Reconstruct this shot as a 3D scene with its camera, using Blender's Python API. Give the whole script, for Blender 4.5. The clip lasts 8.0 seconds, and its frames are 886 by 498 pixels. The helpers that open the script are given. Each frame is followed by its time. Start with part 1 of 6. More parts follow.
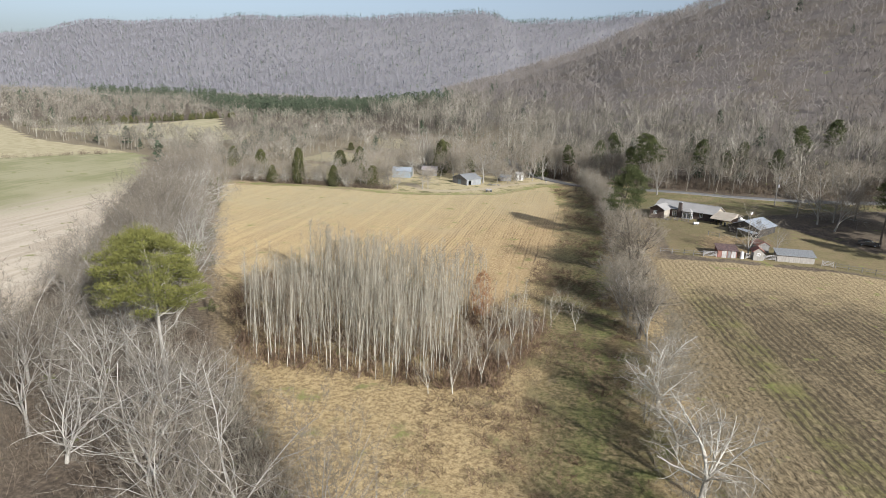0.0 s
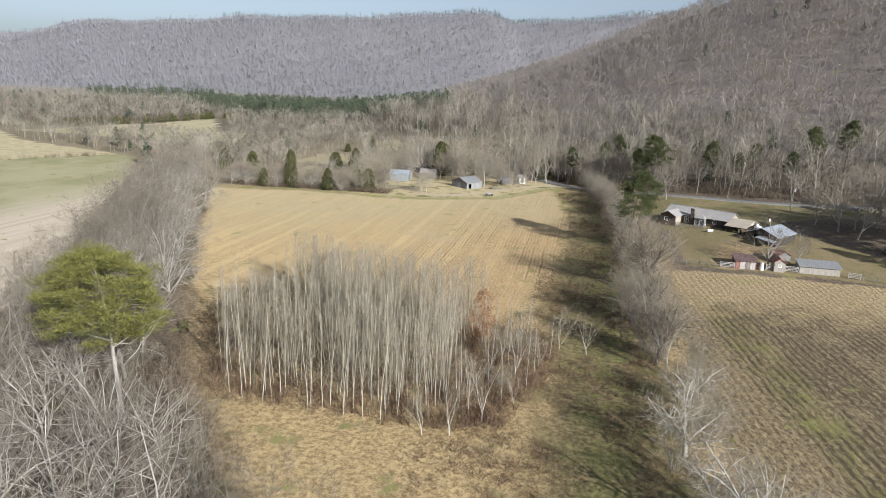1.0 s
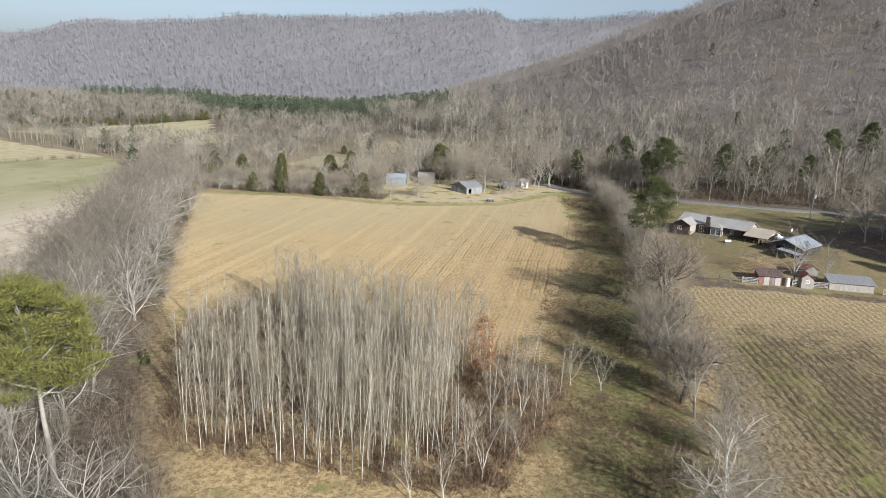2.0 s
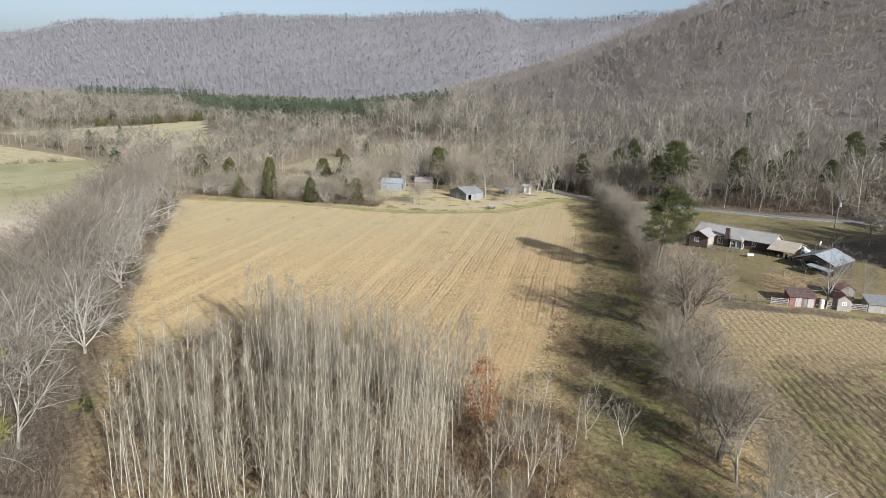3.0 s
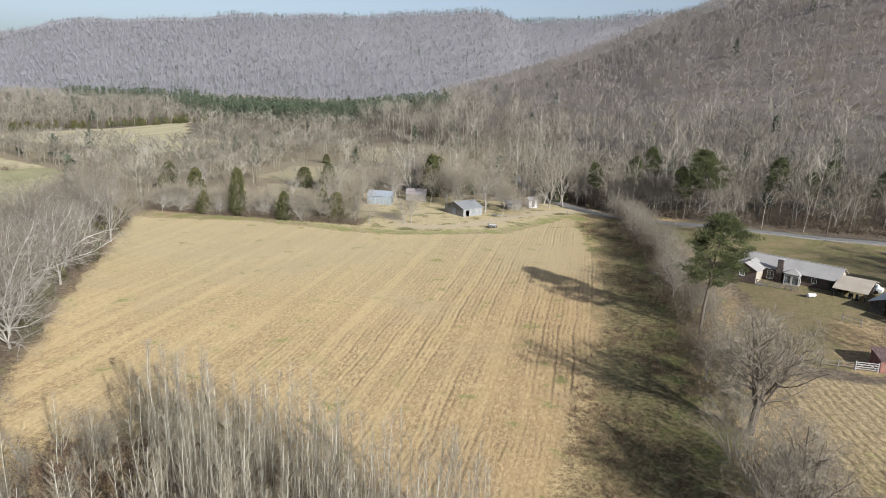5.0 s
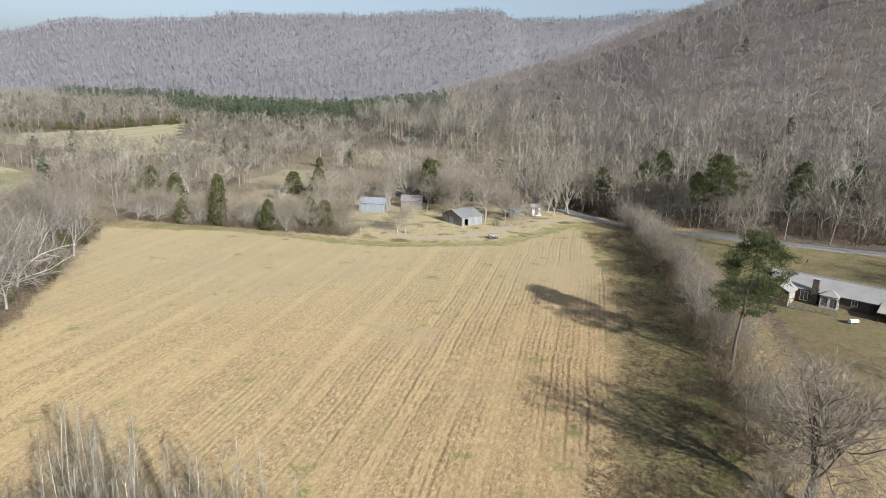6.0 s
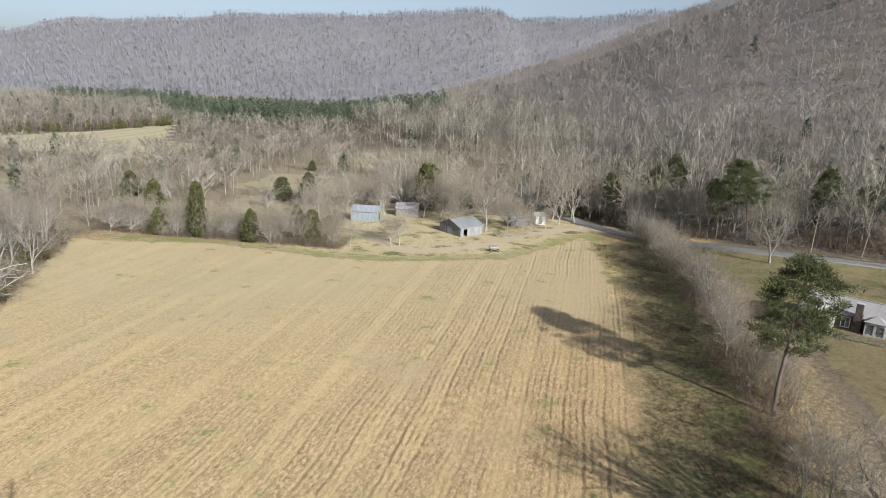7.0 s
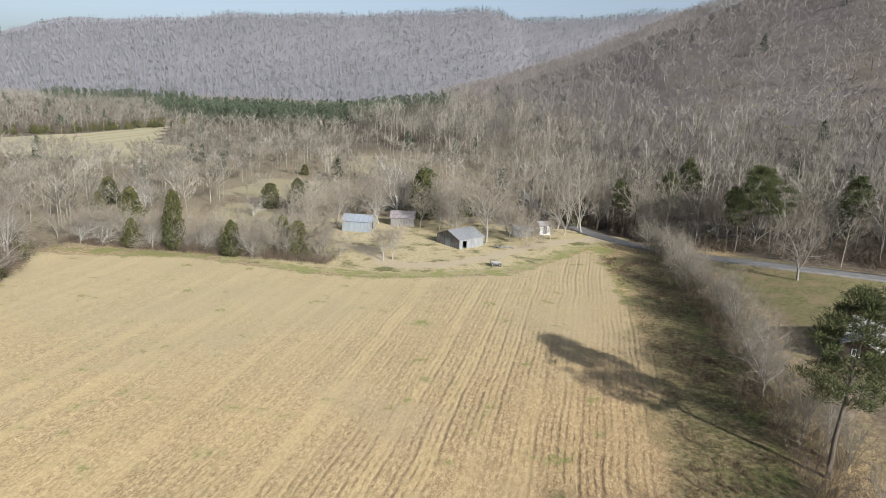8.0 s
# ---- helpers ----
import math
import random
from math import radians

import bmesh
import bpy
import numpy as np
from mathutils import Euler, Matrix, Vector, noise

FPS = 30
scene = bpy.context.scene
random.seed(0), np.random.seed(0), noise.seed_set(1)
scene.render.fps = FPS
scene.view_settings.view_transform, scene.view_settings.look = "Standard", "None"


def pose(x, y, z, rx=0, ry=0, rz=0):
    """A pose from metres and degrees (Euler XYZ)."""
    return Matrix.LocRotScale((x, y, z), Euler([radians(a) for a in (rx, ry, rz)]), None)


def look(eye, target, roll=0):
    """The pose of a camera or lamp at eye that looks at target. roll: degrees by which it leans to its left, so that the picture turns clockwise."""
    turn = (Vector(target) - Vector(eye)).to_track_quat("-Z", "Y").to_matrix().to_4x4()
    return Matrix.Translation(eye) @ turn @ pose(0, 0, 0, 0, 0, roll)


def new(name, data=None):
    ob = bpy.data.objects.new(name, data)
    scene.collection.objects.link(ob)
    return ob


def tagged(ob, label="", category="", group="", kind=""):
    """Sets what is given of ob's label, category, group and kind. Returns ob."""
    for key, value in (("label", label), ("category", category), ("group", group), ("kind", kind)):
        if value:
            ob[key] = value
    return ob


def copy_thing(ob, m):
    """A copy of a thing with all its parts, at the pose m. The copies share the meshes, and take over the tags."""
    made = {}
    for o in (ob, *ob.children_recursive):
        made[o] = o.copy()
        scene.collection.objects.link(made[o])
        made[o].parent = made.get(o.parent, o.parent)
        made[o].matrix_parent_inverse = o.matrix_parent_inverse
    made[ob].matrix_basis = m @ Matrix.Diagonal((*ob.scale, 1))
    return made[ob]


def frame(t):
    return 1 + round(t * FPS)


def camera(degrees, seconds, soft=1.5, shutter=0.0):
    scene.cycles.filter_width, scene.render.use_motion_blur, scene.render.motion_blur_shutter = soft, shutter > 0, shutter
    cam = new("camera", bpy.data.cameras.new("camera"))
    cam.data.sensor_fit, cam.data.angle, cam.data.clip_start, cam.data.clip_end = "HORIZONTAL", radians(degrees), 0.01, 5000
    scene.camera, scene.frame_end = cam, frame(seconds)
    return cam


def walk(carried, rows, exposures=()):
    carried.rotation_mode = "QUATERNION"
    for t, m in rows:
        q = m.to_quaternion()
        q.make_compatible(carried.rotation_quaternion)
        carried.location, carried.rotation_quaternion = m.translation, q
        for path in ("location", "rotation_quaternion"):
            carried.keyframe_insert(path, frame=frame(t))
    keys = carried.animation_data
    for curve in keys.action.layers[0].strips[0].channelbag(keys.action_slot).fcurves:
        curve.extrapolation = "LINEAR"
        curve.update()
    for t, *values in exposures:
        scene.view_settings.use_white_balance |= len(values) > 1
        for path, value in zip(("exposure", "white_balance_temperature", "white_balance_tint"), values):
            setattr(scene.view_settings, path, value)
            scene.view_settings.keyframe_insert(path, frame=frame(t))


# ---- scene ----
cam = camera(67.7, 8.0, 0.75)
METRES, EYE, TILT, LEAN, TURN = 98.1, 36.0, 1.2, 0.0, 11.9
ROWS = [
    (0.0, 0.0, 0.0, 0.0, 0.54, -15.29, -1.99),
    (0.5, 0.0023, 0.0487, -0.0028, 0.57, -15.28, -2.0),
    (1.0, 0.0046, 0.1016, -0.0051, 0.59, -15.27, -1.99),
    (1.5, 0.0074, 0.1578, -0.0073, 0.62, -15.26, -1.98),
    (3.0, 0.0174, 0.3462, -0.0137, 0.71, -15.2, -2.01),
    (3.5, 0.0213, 0.413, -0.0154, 0.75, -15.2, -2.01),
    (4.0, 0.0255, 0.4812, -0.0164, 0.77, -15.19, -2.02),
    (4.5, 0.0294, 0.55, -0.0181, 0.78, -15.17, -2.06),
    (5.0, 0.0339, 0.618, -0.0198, 0.81, -15.17, -2.07),
    (6.5, 0.0438, 0.8144, -0.0262, 0.84, -15.13, -2.04),
    (7.0, 0.0464, 0.8771, -0.0278, 0.85, -15.11, -2.04),
    (7.5, 0.049, 0.938, -0.0284, 0.87, -15.1, -2.03),
    (8.0, 0.0513, 0.9981, -0.0297, 0.87, -15.08, -2.01),
]
walk(cam, [(t, pose(0, 0, EYE, TILT, LEAN, TURN) @ pose(METRES * x, METRES * y, METRES * z, 90 + pitch, roll, yaw)) for t, x, y, z, yaw, pitch, roll in ROWS],
     exposures=[(0.0, 0.74, 5950, 10), (8.0, 0.74, 5950, 10)])

# ---- light ----
SUN_DIR = Vector((28.4, -25.6, 17.3)).normalized()
SUN_EL = math.asin(SUN_DIR.z)
SUN_AZ = math.atan2(SUN_DIR.x, SUN_DIR.y)
world = bpy.data.worlds.new("sky")
scene.world = world
world.use_nodes = True
wn, wl = world.node_tree.nodes, world.node_tree.links
sky = wn.new("ShaderNodeTexSky")
sky.sky_type = "NISHITA"
sky.sun_disc = False
sky.sun_elevation, sky.sun_rotation = SUN_EL, SUN_AZ
sky.air_density, sky.dust_density, sky.ozone_density = 1.0, 1.6, 4.0
haze = wn.new("ShaderNodeHueSaturation")
haze.inputs["Saturation"].default_value, haze.inputs["Value"].default_value = 0.5, 1.08
wl.new(sky.outputs[0], haze.inputs["Color"])
wl.new(haze.outputs[0], wn["Background"].inputs[0])
wn["Background"].inputs[1].default_value = 0.066
lamp = bpy.data.lights.new("sun", "SUN")
lamp.energy, lamp.angle, lamp.color = 5.0, radians(0.53), (1.0, 0.95, 0.87)
sun = new("sun", lamp)
sun.matrix_world = look(SUN_DIR * 400, (0, 0, 0))


# ---- materials ----
def material(name, rough=0.9, metal=0.0):
    m = bpy.data.materials.new(name)
    m.use_nodes = True
    b = m.node_tree.nodes["Principled BSDF"]
    b.inputs["Roughness"].default_value = rough
    b.inputs["Metallic"].default_value = metal
    b.inputs["Specular IOR Level"].default_value = 0.25
    return m, m.node_tree.nodes, m.node_tree.links, b


def coords(n, l, sx=1, sy=1, sz=1, turn=0):
    c, mp = n.new("ShaderNodeTexCoord"), n.new("ShaderNodeMapping")
    mp.inputs["Scale"].default_value = (sx, sy, sz)
    mp.inputs["Rotation"].default_value = (0, 0, radians(turn))
    l.new(c.outputs["Object"], mp.inputs[0])
    return mp.outputs[0]


def noise_at(n, l, vec, scale, detail=3, rough=0.55):
    t = n.new("ShaderNodeTexNoise")
    t.inputs["Scale"].default_value, t.inputs["Detail"].default_value, t.inputs["Roughness"].default_value = scale, detail, rough
    if vec is not None:
        l.new(vec, t.inputs["Vector"])
    return t.outputs["Fac"]


def math_node(n, l, op, a, b=None, clamp=False):
    m = n.new("ShaderNodeMath")
    m.operation, m.use_clamp = op, clamp
    for i, v in enumerate((a, b)):
        if v is None:
            continue
        if isinstance(v, (int, float)):
            m.inputs[i].default_value = v
        else:
            l.new(v, m.inputs[i])
    return m.outputs[0]


def remap(n, l, v, a, b, c=0.0, d=1.0):
    m = n.new("ShaderNodeMapRange")
    m.interpolation_type = "SMOOTHSTEP"
    for i, q in enumerate((a, b, c, d)):
        m.inputs[i + 1].default_value = q
    l.new(v, m.inputs[0])
    return m.outputs[0]


def mix(n, l, fac, a, b):
    m = n.new("ShaderNodeMix")
    m.data_type = "RGBA"
    for i, v in ((0, fac), (6, a), (7, b)):
        if isinstance(v, (int, float)):
            m.inputs[i].default_value = v
        elif isinstance(v, tuple):
            m.inputs[i].default_value = (*v, 1)
        else:
            l.new(v, m.inputs[i])
    return m.outputs[2]


def attr(n, name):
    a = n.new("ShaderNodeAttribute")
    a.attribute_name = name
    return a.outputs["Fac"]


def bump(n, l, b, height, strength, dist):
    u = n.new("ShaderNodeBump")
    u.inputs["Strength"].default_value, u.inputs["Distance"].default_value = strength, dist
    l.new(height, u.inputs["Height"])
    l.new(u.outputs[0], b.inputs["Normal"])


def speckled(name, c1, c2, scale=4.0, rough=0.9, metal=0.0, fine=25.0, relief=0.3, stretch=(1, 1, 1), rand=0.0):
    """Two tones mottled at two scales, with fine relief."""
    m, n, l, b = material(name, rough, metal)
    v = coords(n, l, *stretch)
    a, f = noise_at(n, l, v, scale), noise_at(n, l, v, fine, 2)
    k = math_node(n, l, "ADD", math_node(n, l, "MULTIPLY", a, 0.7), math_node(n, l, "MULTIPLY", f, 0.3))
    if rand:
        o = n.new("ShaderNodeObjectInfo")
        k = math_node(n, l, "ADD", k, math_node(n, l, "MULTIPLY", math_node(n, l, "SUBTRACT", o.outputs["Random"], 0.5), rand))
    col = mix(n, l, remap(n, l, k, 0.3, 0.7), c1, c2)
    l.new(col, b.inputs["Base Color"])
    bump(n, l, b, f, relief, 0.02)
    return m


def tinted(name, c1, c2, c3=None, rough=0.95, rand=0.0):
    """Tone by the point attribute 'tint', with a little noise; for wood and leaves in numbers."""
    m, n, l, b = material(name, rough)
    t = attr(n, "tint")
    if rand:
        o = n.new("ShaderNodeObjectInfo")
        t = math_node(n, l, "ADD", t, math_node(n, l, "MULTIPLY", math_node(n, l, "SUBTRACT", o.outputs["Random"], 0.5), rand), clamp=True)
    col = mix(n, l, t, c1, c2)
    v = coords(n, l)
    f = noise_at(n, l, v, 0.9, 2)
    col = mix(n, l, remap(n, l, f, 0.35, 0.75, 0.0, 0.5), col, c3 or tuple(0.6 * q for q in c1))
    l.new(col, b.inputs["Base Color"])
    return m


M_BARK = tinted("bark_grey", (0.17, 0.153, 0.128), (0.42, 0.395, 0.35), (0.12, 0.106, 0.088), rand=0.5)
M_TWIG = tinted("twigs_grey", (0.10, 0.082, 0.06), (0.28, 0.245, 0.195), (0.085, 0.069, 0.05), rand=0.6)
M_OAKTWIG = tinted("twigs_oak", (0.16, 0.135, 0.10), (0.36, 0.315, 0.245), (0.135, 0.112, 0.082), rand=0.3)
M_PALE = tinted("bark_pale", (0.29, 0.268, 0.225), (0.55, 0.52, 0.46), (0.23, 0.21, 0.175), rand=0.2)
M_DARKBARK = tinted("bark_dark", (0.075, 0.06, 0.045), (0.17, 0.14, 0.11), (0.055, 0.045, 0.034))
M_HEDGE = tinted("hedge_twigs", (0.125, 0.108, 0.08), (0.305, 0.275, 0.215), (0.105, 0.09, 0.066), rand=0.3)
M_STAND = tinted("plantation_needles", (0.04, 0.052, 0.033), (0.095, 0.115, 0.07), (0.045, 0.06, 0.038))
M_TRASH = tinted("crop_trash", (0.13, 0.098, 0.056), (0.32, 0.25, 0.146), (0.13, 0.098, 0.056))
# mossy grass, darkened to carry part of the hedge's shade
M_SEDGE = tinted("mossy_grass", (0.07, 0.064, 0.027), (0.22, 0.172, 0.088), (0.065, 0.065, 0.025))
M_PALETWIG = tinted("twigs_pale", (0.13, 0.112, 0.088), (0.29, 0.26, 0.215), (0.11, 0.094, 0.072), rand=0.3)
M_POPBARK = tinted("bark_poplar", (0.27, 0.25, 0.20), (0.50, 0.47, 0.39), (0.22, 0.195, 0.15), rand=0.6)
M_POPTWIG = tinted("twigs_poplar", (0.175, 0.148, 0.105), (0.35, 0.31, 0.235), (0.15, 0.125, 0.087), rand=0.5)
M_BRUSH = tinted("brush_twigs", (0.085, 0.064, 0.045), (0.20, 0.155, 0.11), (0.07, 0.053, 0.038))
M_DARKBRUSH = tinted("brush_dark", (0.095, 0.06, 0.038), (0.22, 0.148, 0.095), (0.075, 0.05, 0.033))
M_WOODS = tinted("woods_twigs", (0.072, 0.062, 0.046), (0.45, 0.412, 0.335), (0.10, 0.087, 0.067))
M_UPPER = tinted("upper_woods_twigs", (0.115, 0.099, 0.087), (0.37, 0.333, 0.297), (0.14, 0.121, 0.106))
# greyed and close in tone: distance haze is put into the twig colour
M_RIDGE_HAZE = tinted("ridge_twigs_hazed", (0.155, 0.15, 0.162), (0.225, 0.219, 0.232), (0.165, 0.16, 0.172))
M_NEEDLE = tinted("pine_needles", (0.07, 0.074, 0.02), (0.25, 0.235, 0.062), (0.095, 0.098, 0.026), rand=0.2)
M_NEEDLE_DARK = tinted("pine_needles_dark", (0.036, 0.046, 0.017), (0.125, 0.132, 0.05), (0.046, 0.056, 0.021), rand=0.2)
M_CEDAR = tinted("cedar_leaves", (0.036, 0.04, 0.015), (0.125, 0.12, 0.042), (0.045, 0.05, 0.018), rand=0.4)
M_RUSSET = tinted("russet_leaves", (0.18, 0.085, 0.04), (0.33, 0.17, 0.085), (0.16, 0.075, 0.035))
M_STRAW = tinted("straw", (0.33, 0.238, 0.12), (0.54, 0.41, 0.22), (0.33, 0.238, 0.12))
M_WEED = tinted("dry_grass", (0.25, 0.185, 0.105), (0.42, 0.33, 0.19), (0.25, 0.195, 0.105))
M_BRICK = speckled("brown_brick", (0.07, 0.05, 0.042), (0.125, 0.092, 0.076), 1.2, 0.85, fine=14, relief=0.4)
M_SIDING = speckled("beige_siding", (0.29, 0.255, 0.205), (0.37, 0.325, 0.265), 0.9, 0.7, stretch=(1, 1, 5))
M_ROOF = speckled("pale_roofing", (0.27, 0.255, 0.238), (0.33, 0.312, 0.292), 0.5, 0.6, fine=8)
M_TAN = speckled("tan_roofing", (0.33, 0.28, 0.22), (0.41, 0.355, 0.285), 0.6, 0.6, fine=8)
M_STONE = speckled("chimney_stone", (0.045, 0.036, 0.032), (0.12, 0.095, 0.082), 3.0, 0.9, fine=9, relief=0.7)
M_WHITE = speckled("white_paint", (0.56, 0.56, 0.55), (0.70, 0.70, 0.69), 1.5, 0.55, fine=12)
M_WHITEWOOD = speckled("worn_white_wood", (0.27, 0.25, 0.23), (0.44, 0.42, 0.395), 1.4, 0.8, fine=10, stretch=(3, 3, 0.6))
M_DULLWOOD = speckled("dull_painted_boards", (0.22, 0.20, 0.175), (0.33, 0.305, 0.27), 1.4, 0.8, fine=10, stretch=(3, 3, 0.6))
M_DARKWOOD = speckled("dark_boards", (0.03, 0.028, 0.026), (0.07, 0.062, 0.055), 1.0, 0.85, stretch=(3, 3, 0.5))
M_GREYWOOD = speckled("weathered_boards", (0.115, 0.107, 0.098), (0.24, 0.228, 0.212), 1.2, 0.9, stretch=(4, 4, 0.5), relief=0.5)
M_REDWOOD = speckled("faded_red_boards", (0.15, 0.06, 0.045), (0.27, 0.15, 0.12), 1.4, 0.85, stretch=(4, 4, 0.5))
M_TIN = speckled("galvanised_tin", (0.22, 0.242, 0.268), (0.33, 0.355, 0.385), 0.6, 0.55, 0.1, stretch=(3, 0.6, 1))
M_TINWALL = speckled("tin_siding", (0.19, 0.215, 0.23), (0.285, 0.315, 0.335), 0.8, 0.6, 0.1, stretch=(4, 4, 0.5))
M_GREYTIN = speckled("weathered_tin", (0.155, 0.16, 0.163), (0.285, 0.287, 0.283), 0.9, 0.6, 0.1, stretch=(4, 4, 0.5))
M_RUSTTIN = speckled("rusty_tin", (0.30, 0.30, 0.31), (0.19, 0.135, 0.115), 0.8, 0.7, 0.1, stretch=(2.5, 2.5, 0.7))
M_DARKRUST = speckled("dark_rusty_tin", (0.07, 0.05, 0.05), (0.19, 0.125, 0.11), 1.1, 0.75, stretch=(2.5, 2.5, 0.7))
M_REDTIN = speckled("dull_red_tin", (0.22, 0.08, 0.06), (0.34, 0.17, 0.13), 0.9, 0.7)
M_CONCRETE = speckled("grey_metal", (0.34, 0.34, 0.34), (0.46, 0.46, 0.46), 2.0, 0.6)
M_STEEL = speckled("dull_steel", (0.25, 0.25, 0.26), (0.4, 0.4, 0.41), 3.0, 0.4, 0.8)
M_BLACK = speckled("black_rubber", (0.015, 0.015, 0.015), (0.04, 0.04, 0.04), 4.0, 0.8)
M_GLASS, _n, _l, _b = material("window_glass", 0.05)
_b.inputs["Base Color"].default_value, _b.inputs["Transmission Weight"].default_value, _b.inputs["Specular IOR Level"].default_value = (0.75, 0.8, 0.82, 1), 0.9, 0.5
M_ASPHALT = speckled("asphalt", (0.14, 0.133, 0.125), (0.22, 0.21, 0.195), 0.8, 0.9, fine=9, relief=0.2)


# ---- lie of the land ----
def smooth(t):
    t = np.clip(t, 0, 1)
    return t * t * (3 - 2 * t)


RIDGE_W = [-2500, -1457, -1054, -906, -872, -837, -650, -489, -182, -89, 98, 125, 153, 353, 547, 818, 1500]
RIDGE_Z = [80, 99, 117, 125, 139, 149, 158, 173, 185, 189, 202, 198, 186, 197, 219, 232, 240]
VX, VY = -0.2161, 0.9764


def hill(x, y):
    dx, dy = x - 533.0, y - 636.0
    c, s = math.cos(-0.478), math.sin(-0.478)
    d = np.sqrt((0.696 * (dx * c + dy * s)) ** 2 + (-dx * s + dy * c) ** 2) / 616.0
    q = np.clip(1 - d, 0, 1)
    return 227.0 * q * q * (3 - 2 * q)


def wobble(x, y, a=0.0):
    return (np.sin(x * 0.0131 + a) * np.cos(y * 0.0117 + 2 * a) + 0.6 * np.sin(x * 0.031 + y * 0.022 + a) + 0.35 * np.cos(x * 0.067 - y * 0.058)) / 2


def land(x, y):
    x, y = np.asarray(x, float), np.asarray(y, float)
    s, w = x * VX + y * VY, x * VY - y * VX
    top = np.interp(w, RIDGE_W, RIDGE_Z) - 13
    ridge = top * smooth((s - 930) / 740) ** 1.15 + 7 * wobble(x, y) * smooth((s - 900) / 300)
    ridge = ridge - 60 * smooth((s - 1760) / 900)
    side = 3.4 * smooth((x + 8) / 40) * smooth((y - 128) / 60)
    far = 5.0 * smooth((s - 300) / 500)
    return np.maximum(ridge, hill(x, y)) + side * smooth((900 - s) / 400) + far + 0.25 * wobble(x * 4, y * 4)


def inside(poly, x, y):
    """Signed distance to a closed outline, positive within."""
    x, y = np.asarray(x, float), np.asarray(y, float)
    best, odd = np.full(x.shape, 1e9), np.zeros(x.shape, bool)
    for (ax, ay), (bx, by) in zip(poly, poly[1:] + poly[:1]):
        ex, ey = bx - ax, by - ay
        t = np.clip(((x - ax) * ex + (y - ay) * ey) / (ex * ex + ey * ey), 0, 1)
        best = np.minimum(best, np.hypot(x - ax - t * ex, y - ay - t * ey))
        if ey:
            odd ^= ((ay > y) != (by > y)) & (x < (y - ay) * ex / ey + ax)
    return np.where(odd, best, -best)


EDGE_Y = [-60, 30, 48, 67, 89, 103, 135, 205]
EDGE_X = [60, -7, -22, -38, -55, -64, -83, -122]
FIELD = [(-13, 104), (-22, 107), (-32, 112), (-44, 115), (-57, 111), (-66, 107), (-83, 135), (-121, 204), (-92, 211), (-69, 209), (-53, 209), (-40, 214), (-28, 221), (-12, 250), (-8, 215), (-4, 184), (-5, 155), (-9, 132), (-10, 115)]
LEFT_FIELD = [(-66, 40), (-80, 75), (-100, 115), (-122, 150), (-160, 215), (-192, 262), (-215, 272), (-290, 300), (-370, 360), (-620, 420), (-620, 20)]
RIGHT_FIELD = [(16, 20), (15, 90), (17, 146), (30, 147), (54, 146), (72, 140), (220, 150), (260, 20)]
POPLARS = [(-47, 83), (-43, 77), (-39, 72), (-32, 72), (-21, 71.5), (-16, 73.5), (-13, 82), (-15, 97), (-12.5, 102), (-20, 105), (-25, 107.5), (-31, 110), (-37, 111), (-44, 112.5), (-50, 112.5), (-57, 107), (-56, 100), (-51, 90)]
FAR_FIELD = [(-330, 340), (-300, 430), (-297, 500), (-235, 402), (-197, 388), (-203, 330)]
YARD = [(-88, 212), (-84, 236), (-80, 262), (-52, 268), (-20, 268), (-2, 262), (-14, 250), (-28, 222), (-42, 214), (-56, 210), (-70, 210)]
LAWN = [(21, 150), (19, 175), (15, 205), (9, 236), (0, 252), (28, 236), (60, 226), (120, 228), (120, 218), (75, 212), (50, 196), (50, 181), (66, 162), (90, 152), (75, 141), (50, 148)]
PEN = [(25, 150), (31, 166), (40, 168), (41, 160), (36, 152)]
CLEARINGS = [[(-128, 280), (-96, 280), (-92, 300), (-108, 320), (-130, 318)], [(-84, 345), (-78, 358), (-112, 405), (-130, 400), (-112, 352)], [(-98, 226), (-112, 250), (-118, 268), (-104, 272), (-90, 250), (-86, 230)]]


def patches(x, y):
    """How far within each kind of ground a place lies."""
    open_ = np.maximum.reduce([inside(p, x, y) for p in CLEARINGS])
    return {"stubble": inside(FIELD, x, y), "left": inside(LEFT_FIELD, x, y), "right": inside(RIGHT_FIELD, x, y), "thicket": inside(POPLARS, x, y),
            "far": inside(FAR_FIELD, x, y), "yard": inside(YARD, x, y), "lawn": inside(LAWN, x, y), "open": open_, "pen": inside(PEN, x, y)}


# ---- ground sheet ----
def steps(parts):
    out = []
    for a, b, d in parts:
        out += list(np.arange(a, b - 1e-6, d))
    return np.array(out + [parts[-1][1]])


